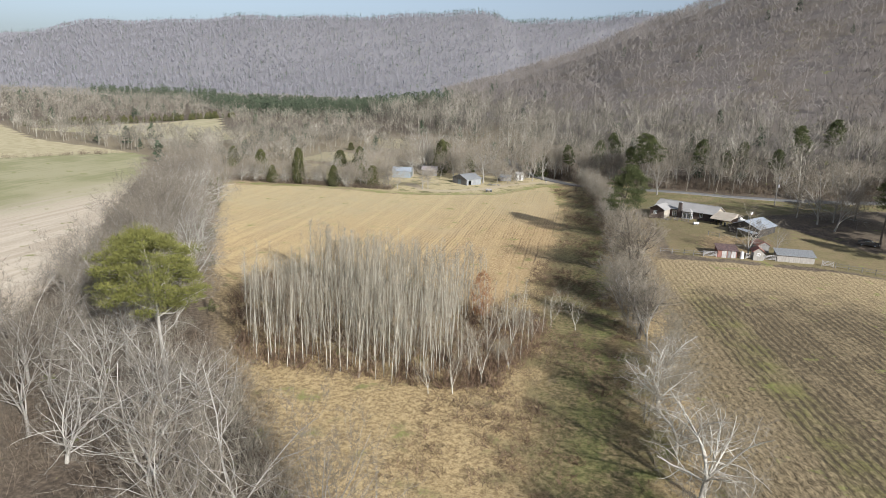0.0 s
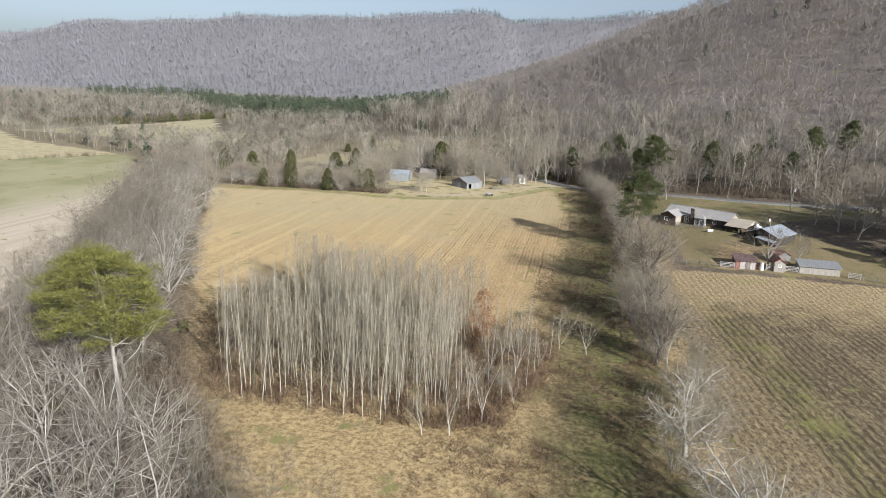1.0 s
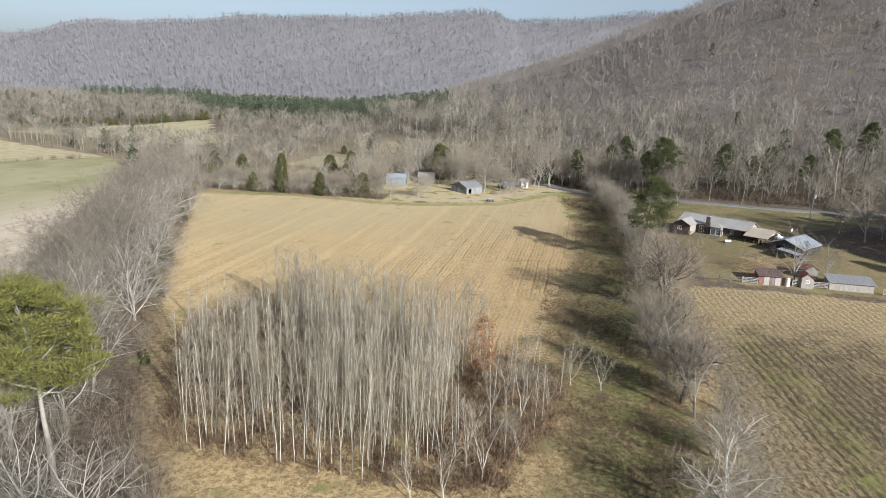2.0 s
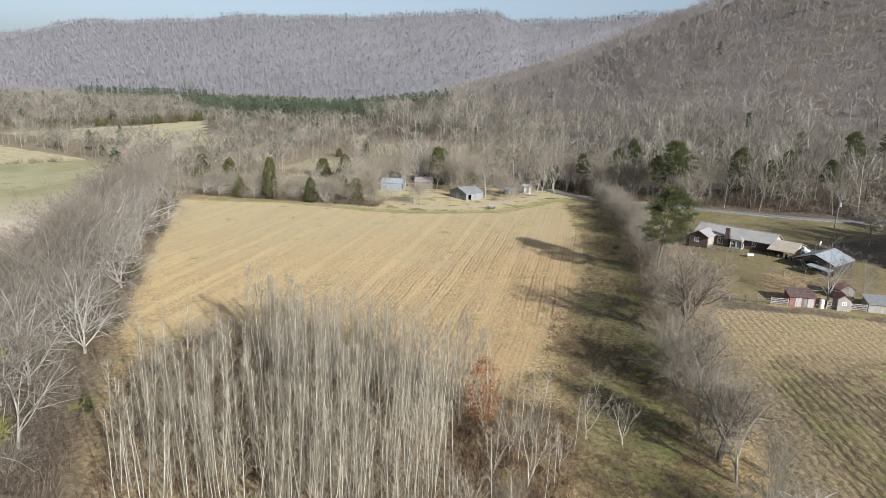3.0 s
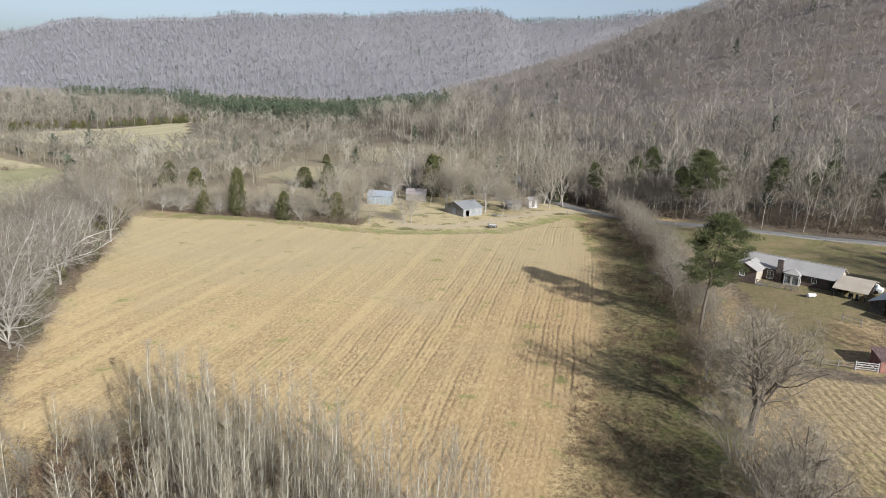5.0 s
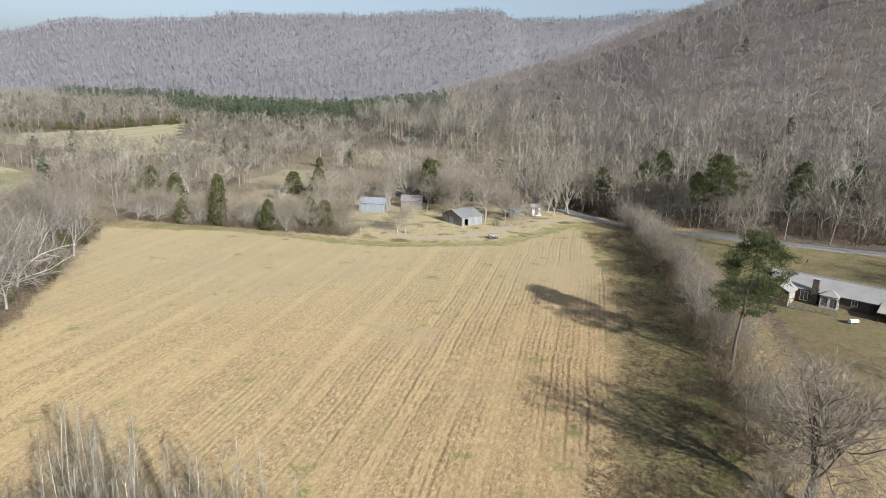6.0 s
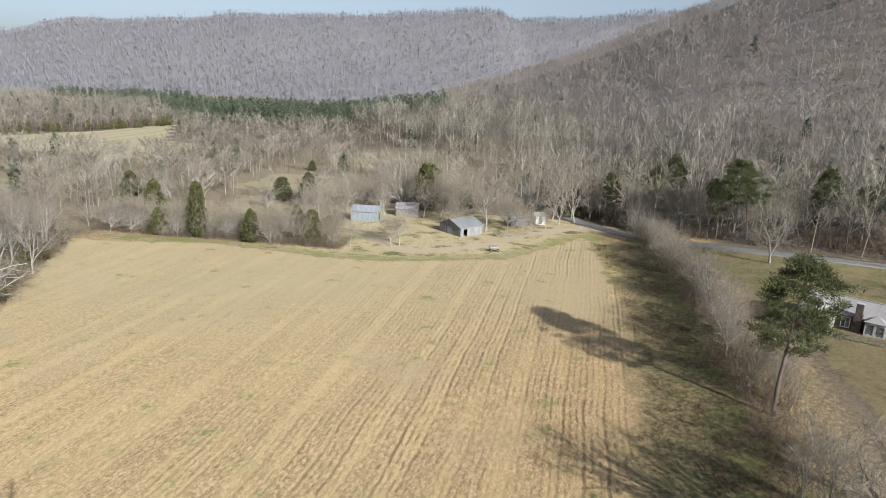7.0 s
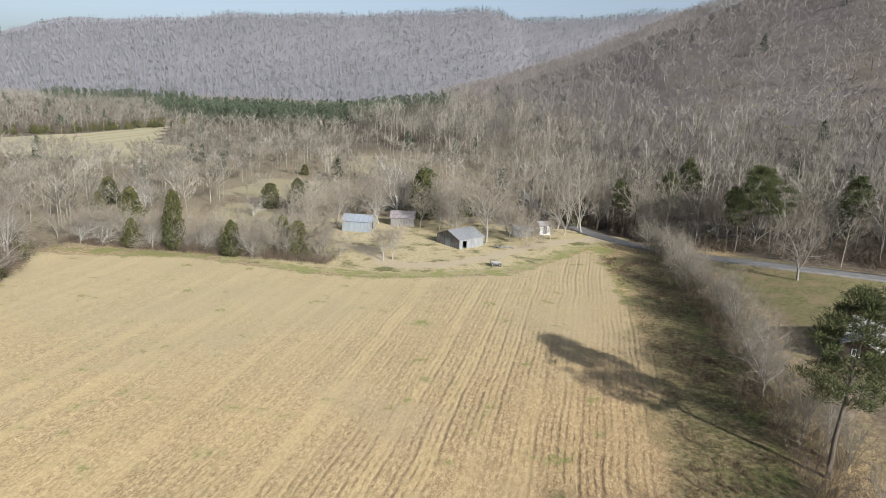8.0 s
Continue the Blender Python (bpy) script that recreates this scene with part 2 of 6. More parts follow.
def soup(name, co, tint=None, mat=None, quads=None, extra=None, shade=False, weld=False):
    """A mesh object out of an array of triangles (n, 3, 3), or of points with quads."""
    me = bpy.data.meshes.new(name)
    if weld:
        pts, first, idx = np.unique(np.round(co.reshape(-1, 3), 4), axis=0, return_index=True, return_inverse=True)
        idx, k, n = idx.reshape(-1), 3, len(co)
    elif quads is None:
        n = len(co)
        pts, idx, k = co.reshape(-1, 3), np.arange(3 * n), 3
    else:
        pts, idx, k = co, quads.reshape(-1), quads.shape[1]
        n = len(quads)
    me.vertices.add(len(pts))
    me.vertices.foreach_set("co", np.ascontiguousarray(pts, np.float32).reshape(-1))
    me.loops.add(n * k)
    me.loops.foreach_set("vertex_index", np.ascontiguousarray(idx, np.int32))
    me.polygons.add(n)
    me.polygons.foreach_set("loop_start", np.arange(0, n * k, k, dtype=np.int32))
    fields = dict(extra or {})
    if tint is not None:
        fields["tint"] = np.repeat(tint, 3) if quads is None else tint
        if weld:
            fields["tint"] = fields["tint"][first]
    for key, v in fields.items():
        a = me.attributes.new(key, "FLOAT", "POINT")
        a.data.foreach_set("value", np.ascontiguousarray(v, np.float32))
    me.update()
    me.validate()
    if shade:
        me.shade_smooth()
    if mat:
        me.materials.append(mat)
    return me


gx = steps([(-4200, -1600, 200), (-1600, -700, 50), (-700, -160, 12), (-160, 90, 2.0), (90, 300, 7), (300, 900, 25), (900, 3600, 150)])
gy = steps([(-1500, -100, 140), (-100, 40, 8), (40, 280, 2.0), (280, 700, 7), (700, 1000, 12), (1000, 1900, 25), (1900, 4400, 150)])
GX, GY = np.meshgrid(gx, gy)
PX, PY = GX.ravel(), GY.ravel()
cols, rows_ = len(gx), len(gy)
ii = (np.arange(rows_ - 1)[:, None] * cols + np.arange(cols - 1)[None]).ravel()
quads = np.stack([ii, ii + 1, ii + 1 + cols, ii + cols], 1)
marks = {k: np.clip(0.5 + v / 8, 0, 1) for k, v in patches(PX, PY).items()}
TRACK = [(-62, 231), (-52, 219), (-43, 222), (-35, 231), (-27, 246), (-19, 254), (-10, 261)]
gap_ = np.full(PX.shape, 1e9)
for (ax, ay), (bx_, by_) in zip(TRACK, TRACK[1:]):
    t_ = np.clip(((PX - ax) * (bx_ - ax) + (PY - ay) * (by_ - ay)) / ((bx_ - ax) ** 2 + (by_ - ay) ** 2), 0, 1)
    gap_ = np.minimum(gap_, np.hypot(PX - ax - t_ * (bx_ - ax), PY - ay - t_ * (by_ - ay)))
marks["track"] = np.clip(0.5 + (2.0 - gap_) / 6, 0, 1)
out_ = -inside(FIELD, PX, PY)
marks["verge"] = np.clip(0.5 + np.minimum(out_ - 0.3, 4.0 - out_) / 5, 0, 1) * (PY > 206)
marks["bottom"] = smooth((PY - 195) / 25) * smooth((470 - PX * VX - PY * VY) / 60) * smooth((-15 - PX) / 20)
marks["slope"] = np.maximum(smooth((PX * VX + PY * VY - 850) / 120), smooth((hill(PX, PY) - 3) / 10))
marks["hazed_slope"] = smooth((PX * VX + PY * VY - 850) / 120) * (hill(PX, PY) < 70)
marks["hedge_shade"] = np.clip(1 - np.abs(PX - np.interp(PY, [40, 110, 260], [4, 1, 1])) / 16, 0, 1) * smooth((PY - 30) / 20) * smooth((262 - PY) / 20)


def ground_material():
    m, n, l, b = material("ground", 0.97)
    v = coords(n, l)
    big, mid, fine = noise_at(n, l, v, 0.035, 4), noise_at(n, l, v, 0.22, 4), noise_at(n, l, v, 1.6, 5, 0.7)
    grit = noise_at(n, l, v, 6.0, 3, 0.7)
    jit = math_node(n, l, "ADD", math_node(n, l, "MULTIPLY", math_node(n, l, "SUBTRACT", mid, 0.5), 0.9), math_node(n, l, "MULTIPLY", math_node(n, l, "SUBTRACT", fine, 0.5), 0.35))

    def region(name, jag=1.0):
        return remap(n, l, math_node(n, l, "ADD", attr(n, name), math_node(n, l, "MULTIPLY", jit, jag)), 0.42, 0.58)

    # leaf litter and dead weeds everywhere else
    col = mix(n, l, remap(n, l, fine, 0.35, 0.7), (0.07, 0.053, 0.038), (0.18, 0.138, 0.095))
    col = mix(n, l, attr(n, "slope"), col, mix(n, l, fine, (0.14, 0.12, 0.105), (0.21, 0.18, 0.158)))
    col = mix(n, l, remap(n, l, big, 0.45, 0.65, 0, 0.5), col, (0.18, 0.145, 0.10))
    # litter on the far ridge, greyed to carry the distance haze
    col = mix(n, l, attr(n, "hazed_slope"), col, mix(n, l, fine, (0.16, 0.152, 0.158), (0.205, 0.197, 0.202)))
    # rough meadow round the thicket
    mead = mix(n, l, remap(n, l, math_node(n, l, "ADD", math_node(n, l, "MULTIPLY", fine, 0.6), math_node(n, l, "MULTIPLY", grit, 0.4)), 0.40, 0.60), (0.21, 0.145, 0.07), (0.52, 0.39, 0.20))
    mead = mix(n, l, remap(n, l, mid, 0.54, 0.72, 0, 0.55), mead, (0.21, 0.19, 0.09))
    near = attr(n, "meadow")
    col = mix(n, l, near, col, mead)
    floor = mix(n, l, remap(n, l, fine, 0.35, 0.68), (0.20, 0.16, 0.10), (0.36, 0.295, 0.19))
    col = mix(n, l, math_node(n, l, "MULTIPLY", attr(n, "bottom"), 0.75), col, floor)
    # clearings and far hay field
    hay = mix(n, l, remap(n, l, fine, 0.35, 0.65), (0.36, 0.30, 0.19), (0.28, 0.245, 0.14))
    col = mix(n, l, region("open", 1.6), col, hay)
    streak = noise_at(n, l, coords(n, l, 0.9, 0.02, 1, 25), 0.25, 2)
    col = mix(n, l, region("far", 0.4), col, mix(n, l, remap(n, l, streak, 0.4, 0.6), (0.42, 0.36, 0.225), (0.34, 0.305, 0.175)))
    # green winter wheat beyond the tree line, bare and brown near it
    lrow = noise_at(n, l, coords(n, l, 0.8, 0.045, 1, -31), 0.55, 4, 0.65)
    wheat = mix(n, l, remap(n, l, math_node(n, l, "ADD", math_node(n, l, "MULTIPLY", big, 0.6), math_node(n, l, "MULTIPLY", lrow, 0.4)), 0.42, 0.58), (0.255, 0.245, 0.12), (0.35, 0.315, 0.185))
    soil = mix(n, l, remap(n, l, math_node(n, l, "ADD", math_node(n, l, "MULTIPLY", lrow, 0.65), math_node(n, l, "MULTIPLY", fine, 0.35)), 0.40, 0.60), (0.45, 0.37, 0.275), (0.57, 0.485, 0.37))
    sep = n.new("ShaderNodeSeparateXYZ")
    l.new(v, sep.inputs[0])
    along = math_node(n, l, "ADD", math_node(n, l, "MULTIPLY", sep.outputs[0], -1.0), math_node(n, l, "MULTIPLY", math_node(n, l, "SUBTRACT", lrow, 0.5), 55))
    west = mix(n, l, remap(n, l, along, 132, 162), soil, wheat)
    beyond = math_node(n, l, "ADD", math_node(n, l, "MULTIPLY", sep.outputs[0], -0.83), math_node(n, l, "MULTIPLY", sep.outputs[1], 0.565))
    west = mix(n, l, remap(n, l, math_node(n, l, "ADD", beyond, math_node(n, l, "MULTIPLY", jit, 6)), 320, 325), west, mix(n, l, remap(n, l, mid, 0.35, 0.65), (0.37, 0.315, 0.18), (0.47, 0.40, 0.25)))
    col = mix(n, l, region("left", 0.6), col, west)
    # corn stubble in rows that run up the valley
    warp = math_node(n, l, "ADD", sep.outputs[0], math_node(n, l, "MULTIPLY", math_node(n, l, "ADD", math_node(n, l, "SUBTRACT", noise_at(n, l, v, 0.06, 2), 0.5), math_node(n, l, "MULTIPLY", math_node(n, l, "SUBTRACT", noise_at(n, l, v, 0.7, 3), 0.5), 0.42)), 1.3))
    row = math_node(n, l, "PINGPONG", warp, 1.14)
    thin = remap(n, l, math_node(n, l, "PINGPONG", warp, 0.38), 0.06, 0.24, 1, 0)
    broken = noise_at(n, l, coords(n, l, 1.0, 0.55, 1), 1.0, 4, 0.75)
    lane = noise_at(n, l, coords(n, l, 0.55, 0.008, 1), 0.8, 2)
    strong = math_node(n, l, "MULTIPLY", remap(n, l, sep.outputs[0], -72, -18, 0.12, 1.0), remap(n, l, noise_at(n, l, coords(n, l, 1.0, 0.4, 1), 0.09, 3), 0.36, 0.6, 0.15, 1.0))
    groove = math_node(n, l, "MULTIPLY", remap(n, l, row, 0.05, 0.30, 1, 0), remap(n, l, math_node(n, l, "ADD", broken, math_node(n, l, "MULTIPLY", lane, 0.8)), 0.74, 0.98))
    groove = math_node(n, l, "MAXIMUM", groove, math_node(n, l, "MULTIPLY", math_node(n, l, "MULTIPLY", thin, remap(n, l, broken, 0.42, 0.58)), 0.72))
    clump = noise_at(n, l, coords(n, l, 1.0, 0.45, 1), 3.2, 4, 0.8)
    straw = mix(n, l, remap(n, l, math_node(n, l, "ADD", math_node(n, l, "MULTIPLY", grit, 0.4), math_node(n, l, "MULTIPLY", clump, 0.6)), 0.38, 0.62), (0.24, 0.16, 0.08), (0.60, 0.455, 0.245))
    straw = mix(n, l, remap(n, l, lane, 0.42, 0.62, 0, 0.55), straw, (0.57, 0.43, 0.22))
    straw = mix(n, l, remap(n, l, mid, 0.52, 0.7, 0, 0.5), straw, (0.36, 0.32, 0.15))
    straw = mix(n, l, remap(n, l, big, 0.5, 0.66, 0, 0.5), straw, (0.40, 0.31, 0.19))
    straw = mix(n, l, math_node(n, l, "MULTIPLY", remap(n, l, math_node(n, l, "ADD", sep.outputs[0], math_node(n, l, "MULTIPLY", mid, 30)), -30, 15), remap(n, l, clump, 0.35, 0.65, 0.75, 0.25)), straw, (0.33, 0.21, 0.10))
    groove = math_node(n, l, "MULTIPLY", groove, strong)
    stub = mix(n, l, math_node(n, l, "MULTIPLY", groove, 0.85), straw, (0.15, 0.10, 0.058))
    tired = math_node(n, l, "MULTIPLY", remap(n, l, math_node(n, l, "ADD", math_node(n, l, "ADD", sep.outputs[1], math_node(n, l, "MULTIPLY", sep.outputs[0], -0.5)), math_node(n, l, "MULTIPLY", big, 60)), 190, 270), 0.6)
    stub = mix(n, l, tired, stub, mix(n, l, grit, (0.31, 0.265, 0.15), (0.52, 0.45, 0.28)))
    sr = region("stubble", 0.7)
    col = mix(n, l, sr, col, stub)
    # the field on the other side of the hedge
    across = math_node(n, l, "ADD", sep.outputs[0], math_node(n, l, "MULTIPLY", sep.outputs[1], 0.132))
    across = math_node(n, l, "ADD", across, math_node(n, l, "MULTIPLY", math_node(n, l, "ADD", math_node(n, l, "SUBTRACT", noise_at(n, l, v, 0.2, 2), 0.5), math_node(n, l, "MULTIPLY", math_node(n, l, "SUBTRACT", noise_at(n, l, v, 1.1, 3), 0.5), 0.6)), 0.9))
    furrow = math_node(n, l, "MAXIMUM", remap(n, l, math_node(n, l, "PINGPONG", across, 0.57), 0.12, 0.40, 1, 0), remap(n, l, math_node(n, l, "PINGPONG", across, 1.71), 0.1, 0.42, 1, 0))
    drill = n.new("ShaderNodeCombineXYZ")
    l.new(across, drill.inputs[0])
    l.new(math_node(n, l, "MULTIPLY", sep.outputs[1], 0.4), drill.inputs[1])
    skip = n.new("ShaderNodeCombineXYZ")
    l.new(across, skip.inputs[0])
    l.new(math_node(n, l, "MULTIPLY", sep.outputs[1], 0.22), skip.inputs[1])
    runs = noise_at(n, l, skip.outputs[0], 1.1, 4, 0.65)
    rfine = noise_at(n, l, drill.outputs[0], 5.5, 4, 0.75)
    rbroad = noise_at(n, l, drill.outputs[0], 0.16, 3)
    rclump = math_node(n, l, "ADD", math_node(n, l, "MULTIPLY", noise_at(n, l, drill.outputs[0], 2.4, 5, 0.8), 0.6), math_node(n, l, "MULTIPLY", rfine, 0.4))
    band = math_node(n, l, "MULTIPLY", remap(n, l, math_node(n, l, "ADD", across, math_node(n, l, "MULTIPLY", jit, 7)), 33, 38), remap(n, l, math_node(n, l, "ADD", across, math_node(n, l, "MULTIPLY", jit, 9)), 52, 75, 1.0, 0.55))
    up_end = remap(n, l, math_node(n, l, "ADD", sep.outputs[1], math_node(n, l, "MULTIPLY", mid, 30)), 128, 150)
    band = math_node(n, l, "MULTIPLY", band, math_node(n, l, "SUBTRACT", 1.0, up_end))
    band = math_node(n, l, "MULTIPLY", band, remap(n, l, rbroad, 0.38, 0.52, 0.2, 1.0))
    rf = mix(n, l, remap(n, l, rclump, 0.40, 0.60), (0.07, 0.051, 0.028), (0.325, 0.252, 0.143))
    green = math_node(n, l, "MULTIPLY", remap(n, l, math_node(n, l, "ABSOLUTE", math_node(n, l, "SUBTRACT", across, 38.5)), 1.0, 4.5, 1, 0), math_node(n, l, "SUBTRACT", 1.0, up_end))
    rf = mix(n, l, math_node(n, l, "MULTIPLY", green, remap(n, l, mid, 0.4, 0.6, 0.2, 0.75)), rf, mix(n, l, rclump, (0.12, 0.12, 0.03), (0.29, 0.27, 0.09)))
    rf = mix(n, l, math_node(n, l, "MULTIPLY", up_end, 0.7), rf, mix(n, l, remap(n, l, rclump, 0.38, 0.6), (0.20, 0.145, 0.075), (0.47, 0.365, 0.205)))
    # furrows drawn darker, in broken runs and mostly within the band
    furrow_dark = math_node(n, l, "MULTIPLY", math_node(n, l, "MULTIPLY", furrow, remap(n, l, band, 0.0, 0.6, 0.06, 1.0)), math_node(n, l, "MULTIPLY", remap(n, l, rclump, 0.50, 0.62, 1, 0.1), remap(n, l, runs, 0.40, 0.51, 0.0, 1.0)))
    rf = mix(n, l, math_node(n, l, "MULTIPLY", furrow_dark, remap(n, l, up_end, 0, 1, 0.95, 0.25)), rf, (0.042, 0.033, 0.021))
    rf = mix(n, l, math_node(n, l, "MULTIPLY", band, remap(n, l, rclump, 0.42, 0.62, 0.75, 0.05)), rf, (0.085, 0.065, 0.036))
    rr = region("right", 0.5)
    col = mix(n, l, rr, col, rf)
    # grass: yard, lawn and the mossy hedge strip, hedge shade mixed into its colour
    sward = mix(n, l, remap(n, l, fine, 0.35, 0.68), (0.105, 0.105, 0.036), (0.225, 0.20, 0.088))
    sward = mix(n, l, remap(n, l, mid, 0.42, 0.62, 0, 0.85), sward, mix(n, l, remap(n, l, grit, 0.4, 0.6), (0.17, 0.125, 0.068), (0.31, 0.235, 0.13)))
    dryness = remap(n, l, math_node(n, l, "ADD", sep.outputs[1], math_node(n, l, "MULTIPLY", mid, 40)), 205, 232, 0.62, 0.15)
    col = mix(n, l, region("lawn", 0.5), col, mix(n, l, dryness, sward, mix(n, l, fine, (0.125, 0.095, 0.05), (0.26, 0.20, 0.108))))
    col = mix(n, l, math_node(n, l, "MULTIPLY", region("pen", 1.6), 0.85), col, mix(n, l, remap(n, l, fine, 0.35, 0.65), (0.21, 0.145, 0.075), (0.38, 0.275, 0.15)))
    dry = mix(n, l, remap(n, l, fine, 0.3, 0.7), (0.36, 0.29, 0.15), (0.52, 0.43, 0.26))
    col = mix(n, l, region("yard", 0.5), col, mix(n, l, remap(n, l, mid, 0.30, 0.52), sward, dry))
    col = mix(n, l, math_node(n, l, "MULTIPLY", region("verge", 3.2), remap(n, l, mid, 0.38, 0.62, 0.15, 0.8)), col, mix(n, l, fine, (0.13, 0.155, 0.04), (0.27, 0.26, 0.085)))
    col = mix(n, l, region("track", 0.7), col, mix(n, l, fine, (0.34, 0.27, 0.165), (0.54, 0.45, 0.31)))
    # strip grass set dark, the hedge's shade being part of the colour
    shady_grass = mix(n, l, remap(n, l, math_node(n, l, "ADD", math_node(n, l, "MULTIPLY", fine, 0.6), math_node(n, l, "MULTIPLY", mid, 0.4)), 0.40, 0.60), (0.055, 0.056, 0.02), (0.26, 0.195, 0.105))
    moss = mix(n, l, remap(n, l, fine, 0.36, 0.66), (0.075, 0.095, 0.024), (0.19, 0.195, 0.062))
    shady_grass = mix(n, l, math_node(n, l, "MULTIPLY", remap(n, l, mid, 0.42, 0.58), remap(n, l, sep.outputs[0], -4, 5, 0.25, 0.95)), shady_grass, moss)
    col = mix(n, l, remap(n, l, math_node(n, l, "ADD", attr(n, "hedge_shade"), jit), 0.4, 0.75, 0, 0.85), col, shady_grass)
    l.new(col, b.inputs["Base Color"])
    h = math_node(n, l, "SUBTRACT", math_node(n, l, "ADD", fine, math_node(n, l, "MULTIPLY", grit, 0.5)), math_node(n, l, "MULTIPLY", math_node(n, l, "MULTIPLY", groove, sr), 0.8))
    h = math_node(n, l, "SUBTRACT", h, math_node(n, l, "MULTIPLY", math_node(n, l, "SUBTRACT", math_node(n, l, "MULTIPLY", furrow, 0.7), rclump), rr))
    bump(n, l, b, h, 0.55, 0.14)
    return m


near_x = np.interp(PY, EDGE_Y, EDGE_X)
marks["meadow"] = smooth((PX - near_x + 4) / 8) * smooth((20 - PX) / 8) * smooth((262 - PY) / 12)
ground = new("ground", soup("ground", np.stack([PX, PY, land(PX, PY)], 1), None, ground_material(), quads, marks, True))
tagged(ground, "valley floor of stubble fields, dry grass and leaf litter", "ground", kind="structure")


# ---- growing things ----
class Shape:
    """Collects tubes and thin blades as triangles."""

    def __init__(self):
        self.tris, self.tint = [], []

    def tube(self, a, b, ra, rb, sides, tint):
        d = b - a
        u = np.cross(d, (0.31, 0.22, 0.92) if abs(d[2]) < 0.9 * np.linalg.norm(d) else (1, 0.1, 0))
        u /= np.linalg.norm(u) + 1e-9
        w = np.cross(d, u)
        w /= np.linalg.norm(w) + 1e-9
        ang = np.arange(sides) * 2 * math.pi / sides
        ring = np.cos(ang)[:, None] * u + np.sin(ang)[:, None] * w
        lo, hi = a + ring * ra, b + ring * rb
        for i in range(sides):
            j = (i + 1) % sides
            self.tris += [(lo[i], lo[j], hi[j]), (lo[i], hi[j], hi[i])]
            self.tint += [tint, tint]

    def path(self, pts, radii, sides, tint):
        """One unbroken tapering stem through several points."""
        pts = [np.asarray(p, float) for p in pts]
        ang, rings = np.arange(sides) * 2 * math.pi / sides, []
        for i, p in enumerate(pts):
            d = unit(pts[min(i + 1, len(pts) - 1)] - pts[max(i - 1, 0)])
            u = unit(np.cross(d, (0.31, 0.93, 0.2)))
            w = np.cross(d, u)
            rings.append(p + (np.cos(ang)[:, None] * u + np.sin(ang)[:, None] * w) * radii[i])
        for lo, hi in zip(rings, rings[1:]):
            for i in range(sides):
                j = (i + 1) % sides
                self.tris += [(lo[i], lo[j], hi[j]), (lo[i], hi[j], hi[i])]
                self.tint += [tint, tint]

    def blade(self, a, b, width, rng, tint):
        d = b - a
        s = np.cross(d, rng.normal(size=3))
        s *= width / 2 / (np.linalg.norm(s) + 1e-9)
        self.tris.append((a - s, a + s, b))
        self.tint.append(tint)

    def flake(self, c, size, rng, tint, flat=0.5):
        q = rng.normal(size=(3, 3))
        q[:, 2] *= flat
        q /= np.linalg.norm(q, axis=1)[:, None] + 1e-9
        self.tris.append(tuple(c + size * k for k in q))
        self.tint.append(tint)

    def arrays(self):
        return np.array(self.tris, float), np.clip(np.array(self.tint, float), 0, 1)


def unit(v):
    return v / (np.linalg.norm(v) + 1e-9)


def limb(wood, twig, rng, p, d, length, r, level, last, up, fan, shoots, twigs, twig_len, twig_w):
    """One tapering limb, the shoots along it and the twigs that feather the last of them."""
    n = 6 if level < 1 else 5 if level < 2 else 3
    pts, radii, ways = [p], [r], [d]
    bend = rng.normal(size=3) * (0.06 + 0.06 * fan)
    for k in range(n):
        d = unit(d + bend + rng.normal(size=3) * (0.11 + 0.02 * level) + np.array((0, 0, up * (0.06 + 0.12 * level))))
        p = p + d * length / n
        pts.append(p), ways.append(d), radii.append(max(0.012, r * (1 - 0.78 * (k + 1) / n)))
    if r > 0.024:
        wood.path(pts, radii, 6 if level < 1 else 4 if level < 2 else 3, 0.62 + 0.16 * rng.normal())
    else:
        for i, (a, b) in enumerate(zip(pts, pts[1:])):
            twig.blade(a, b + 0.25 * (b - a), max(1.2 * twig_w, 1.7 * radii[i]), rng, 0.75 + 0.18 * rng.normal())
    spin = rng.random() * 6.28
    if level < last:
        m = shoots[level]
        for k in range(m):
            t = 0.16 + 0.82 * (k + 0.7 * rng.random()) / m
            i = min(int(t * n), n - 1)
            f, a, e = t * n - i, pts[i] + (pts[i + 1] - pts[i]) * (t * n - i), ways[i + 1]
            spin += 2.4 + 0.5 * rng.normal()
            u = unit(np.cross(e, (0.31, 0.93, 0.2)))
            side = math.cos(spin) * u + math.sin(spin) * np.cross(e, u)
            ang = (0.62 + 0.5 * rng.random()) * (0.58 + 0.6 * fan)
            limb(wood, twig, rng, a, unit(e * math.cos(ang) + side * math.sin(ang)), length * (0.70 - 0.45 * t) * (0.75 + 0.5 * rng.random()),
                 (radii[i] + (radii[i + 1] - radii[i]) * f) * 0.62, level + 1, last, up, fan, shoots, twigs, twig_len, twig_w)
    else:
        for _ in range(twigs):
            t = rng.random() * n * 0.98
            i = int(t)
            a = pts[i] + (pts[i + 1] - pts[i]) * (t - i)
            e = unit(ways[i + 1] + unit(rng.normal(size=3)) * 0.85 + np.array((0, 0, 0.08 + up * 0.2)))
            twig.blade(a, a + e * twig_len * (0.4 + 0.9 * rng.random()), twig_w, rng, 0.45 + 0.25 * rng.normal())


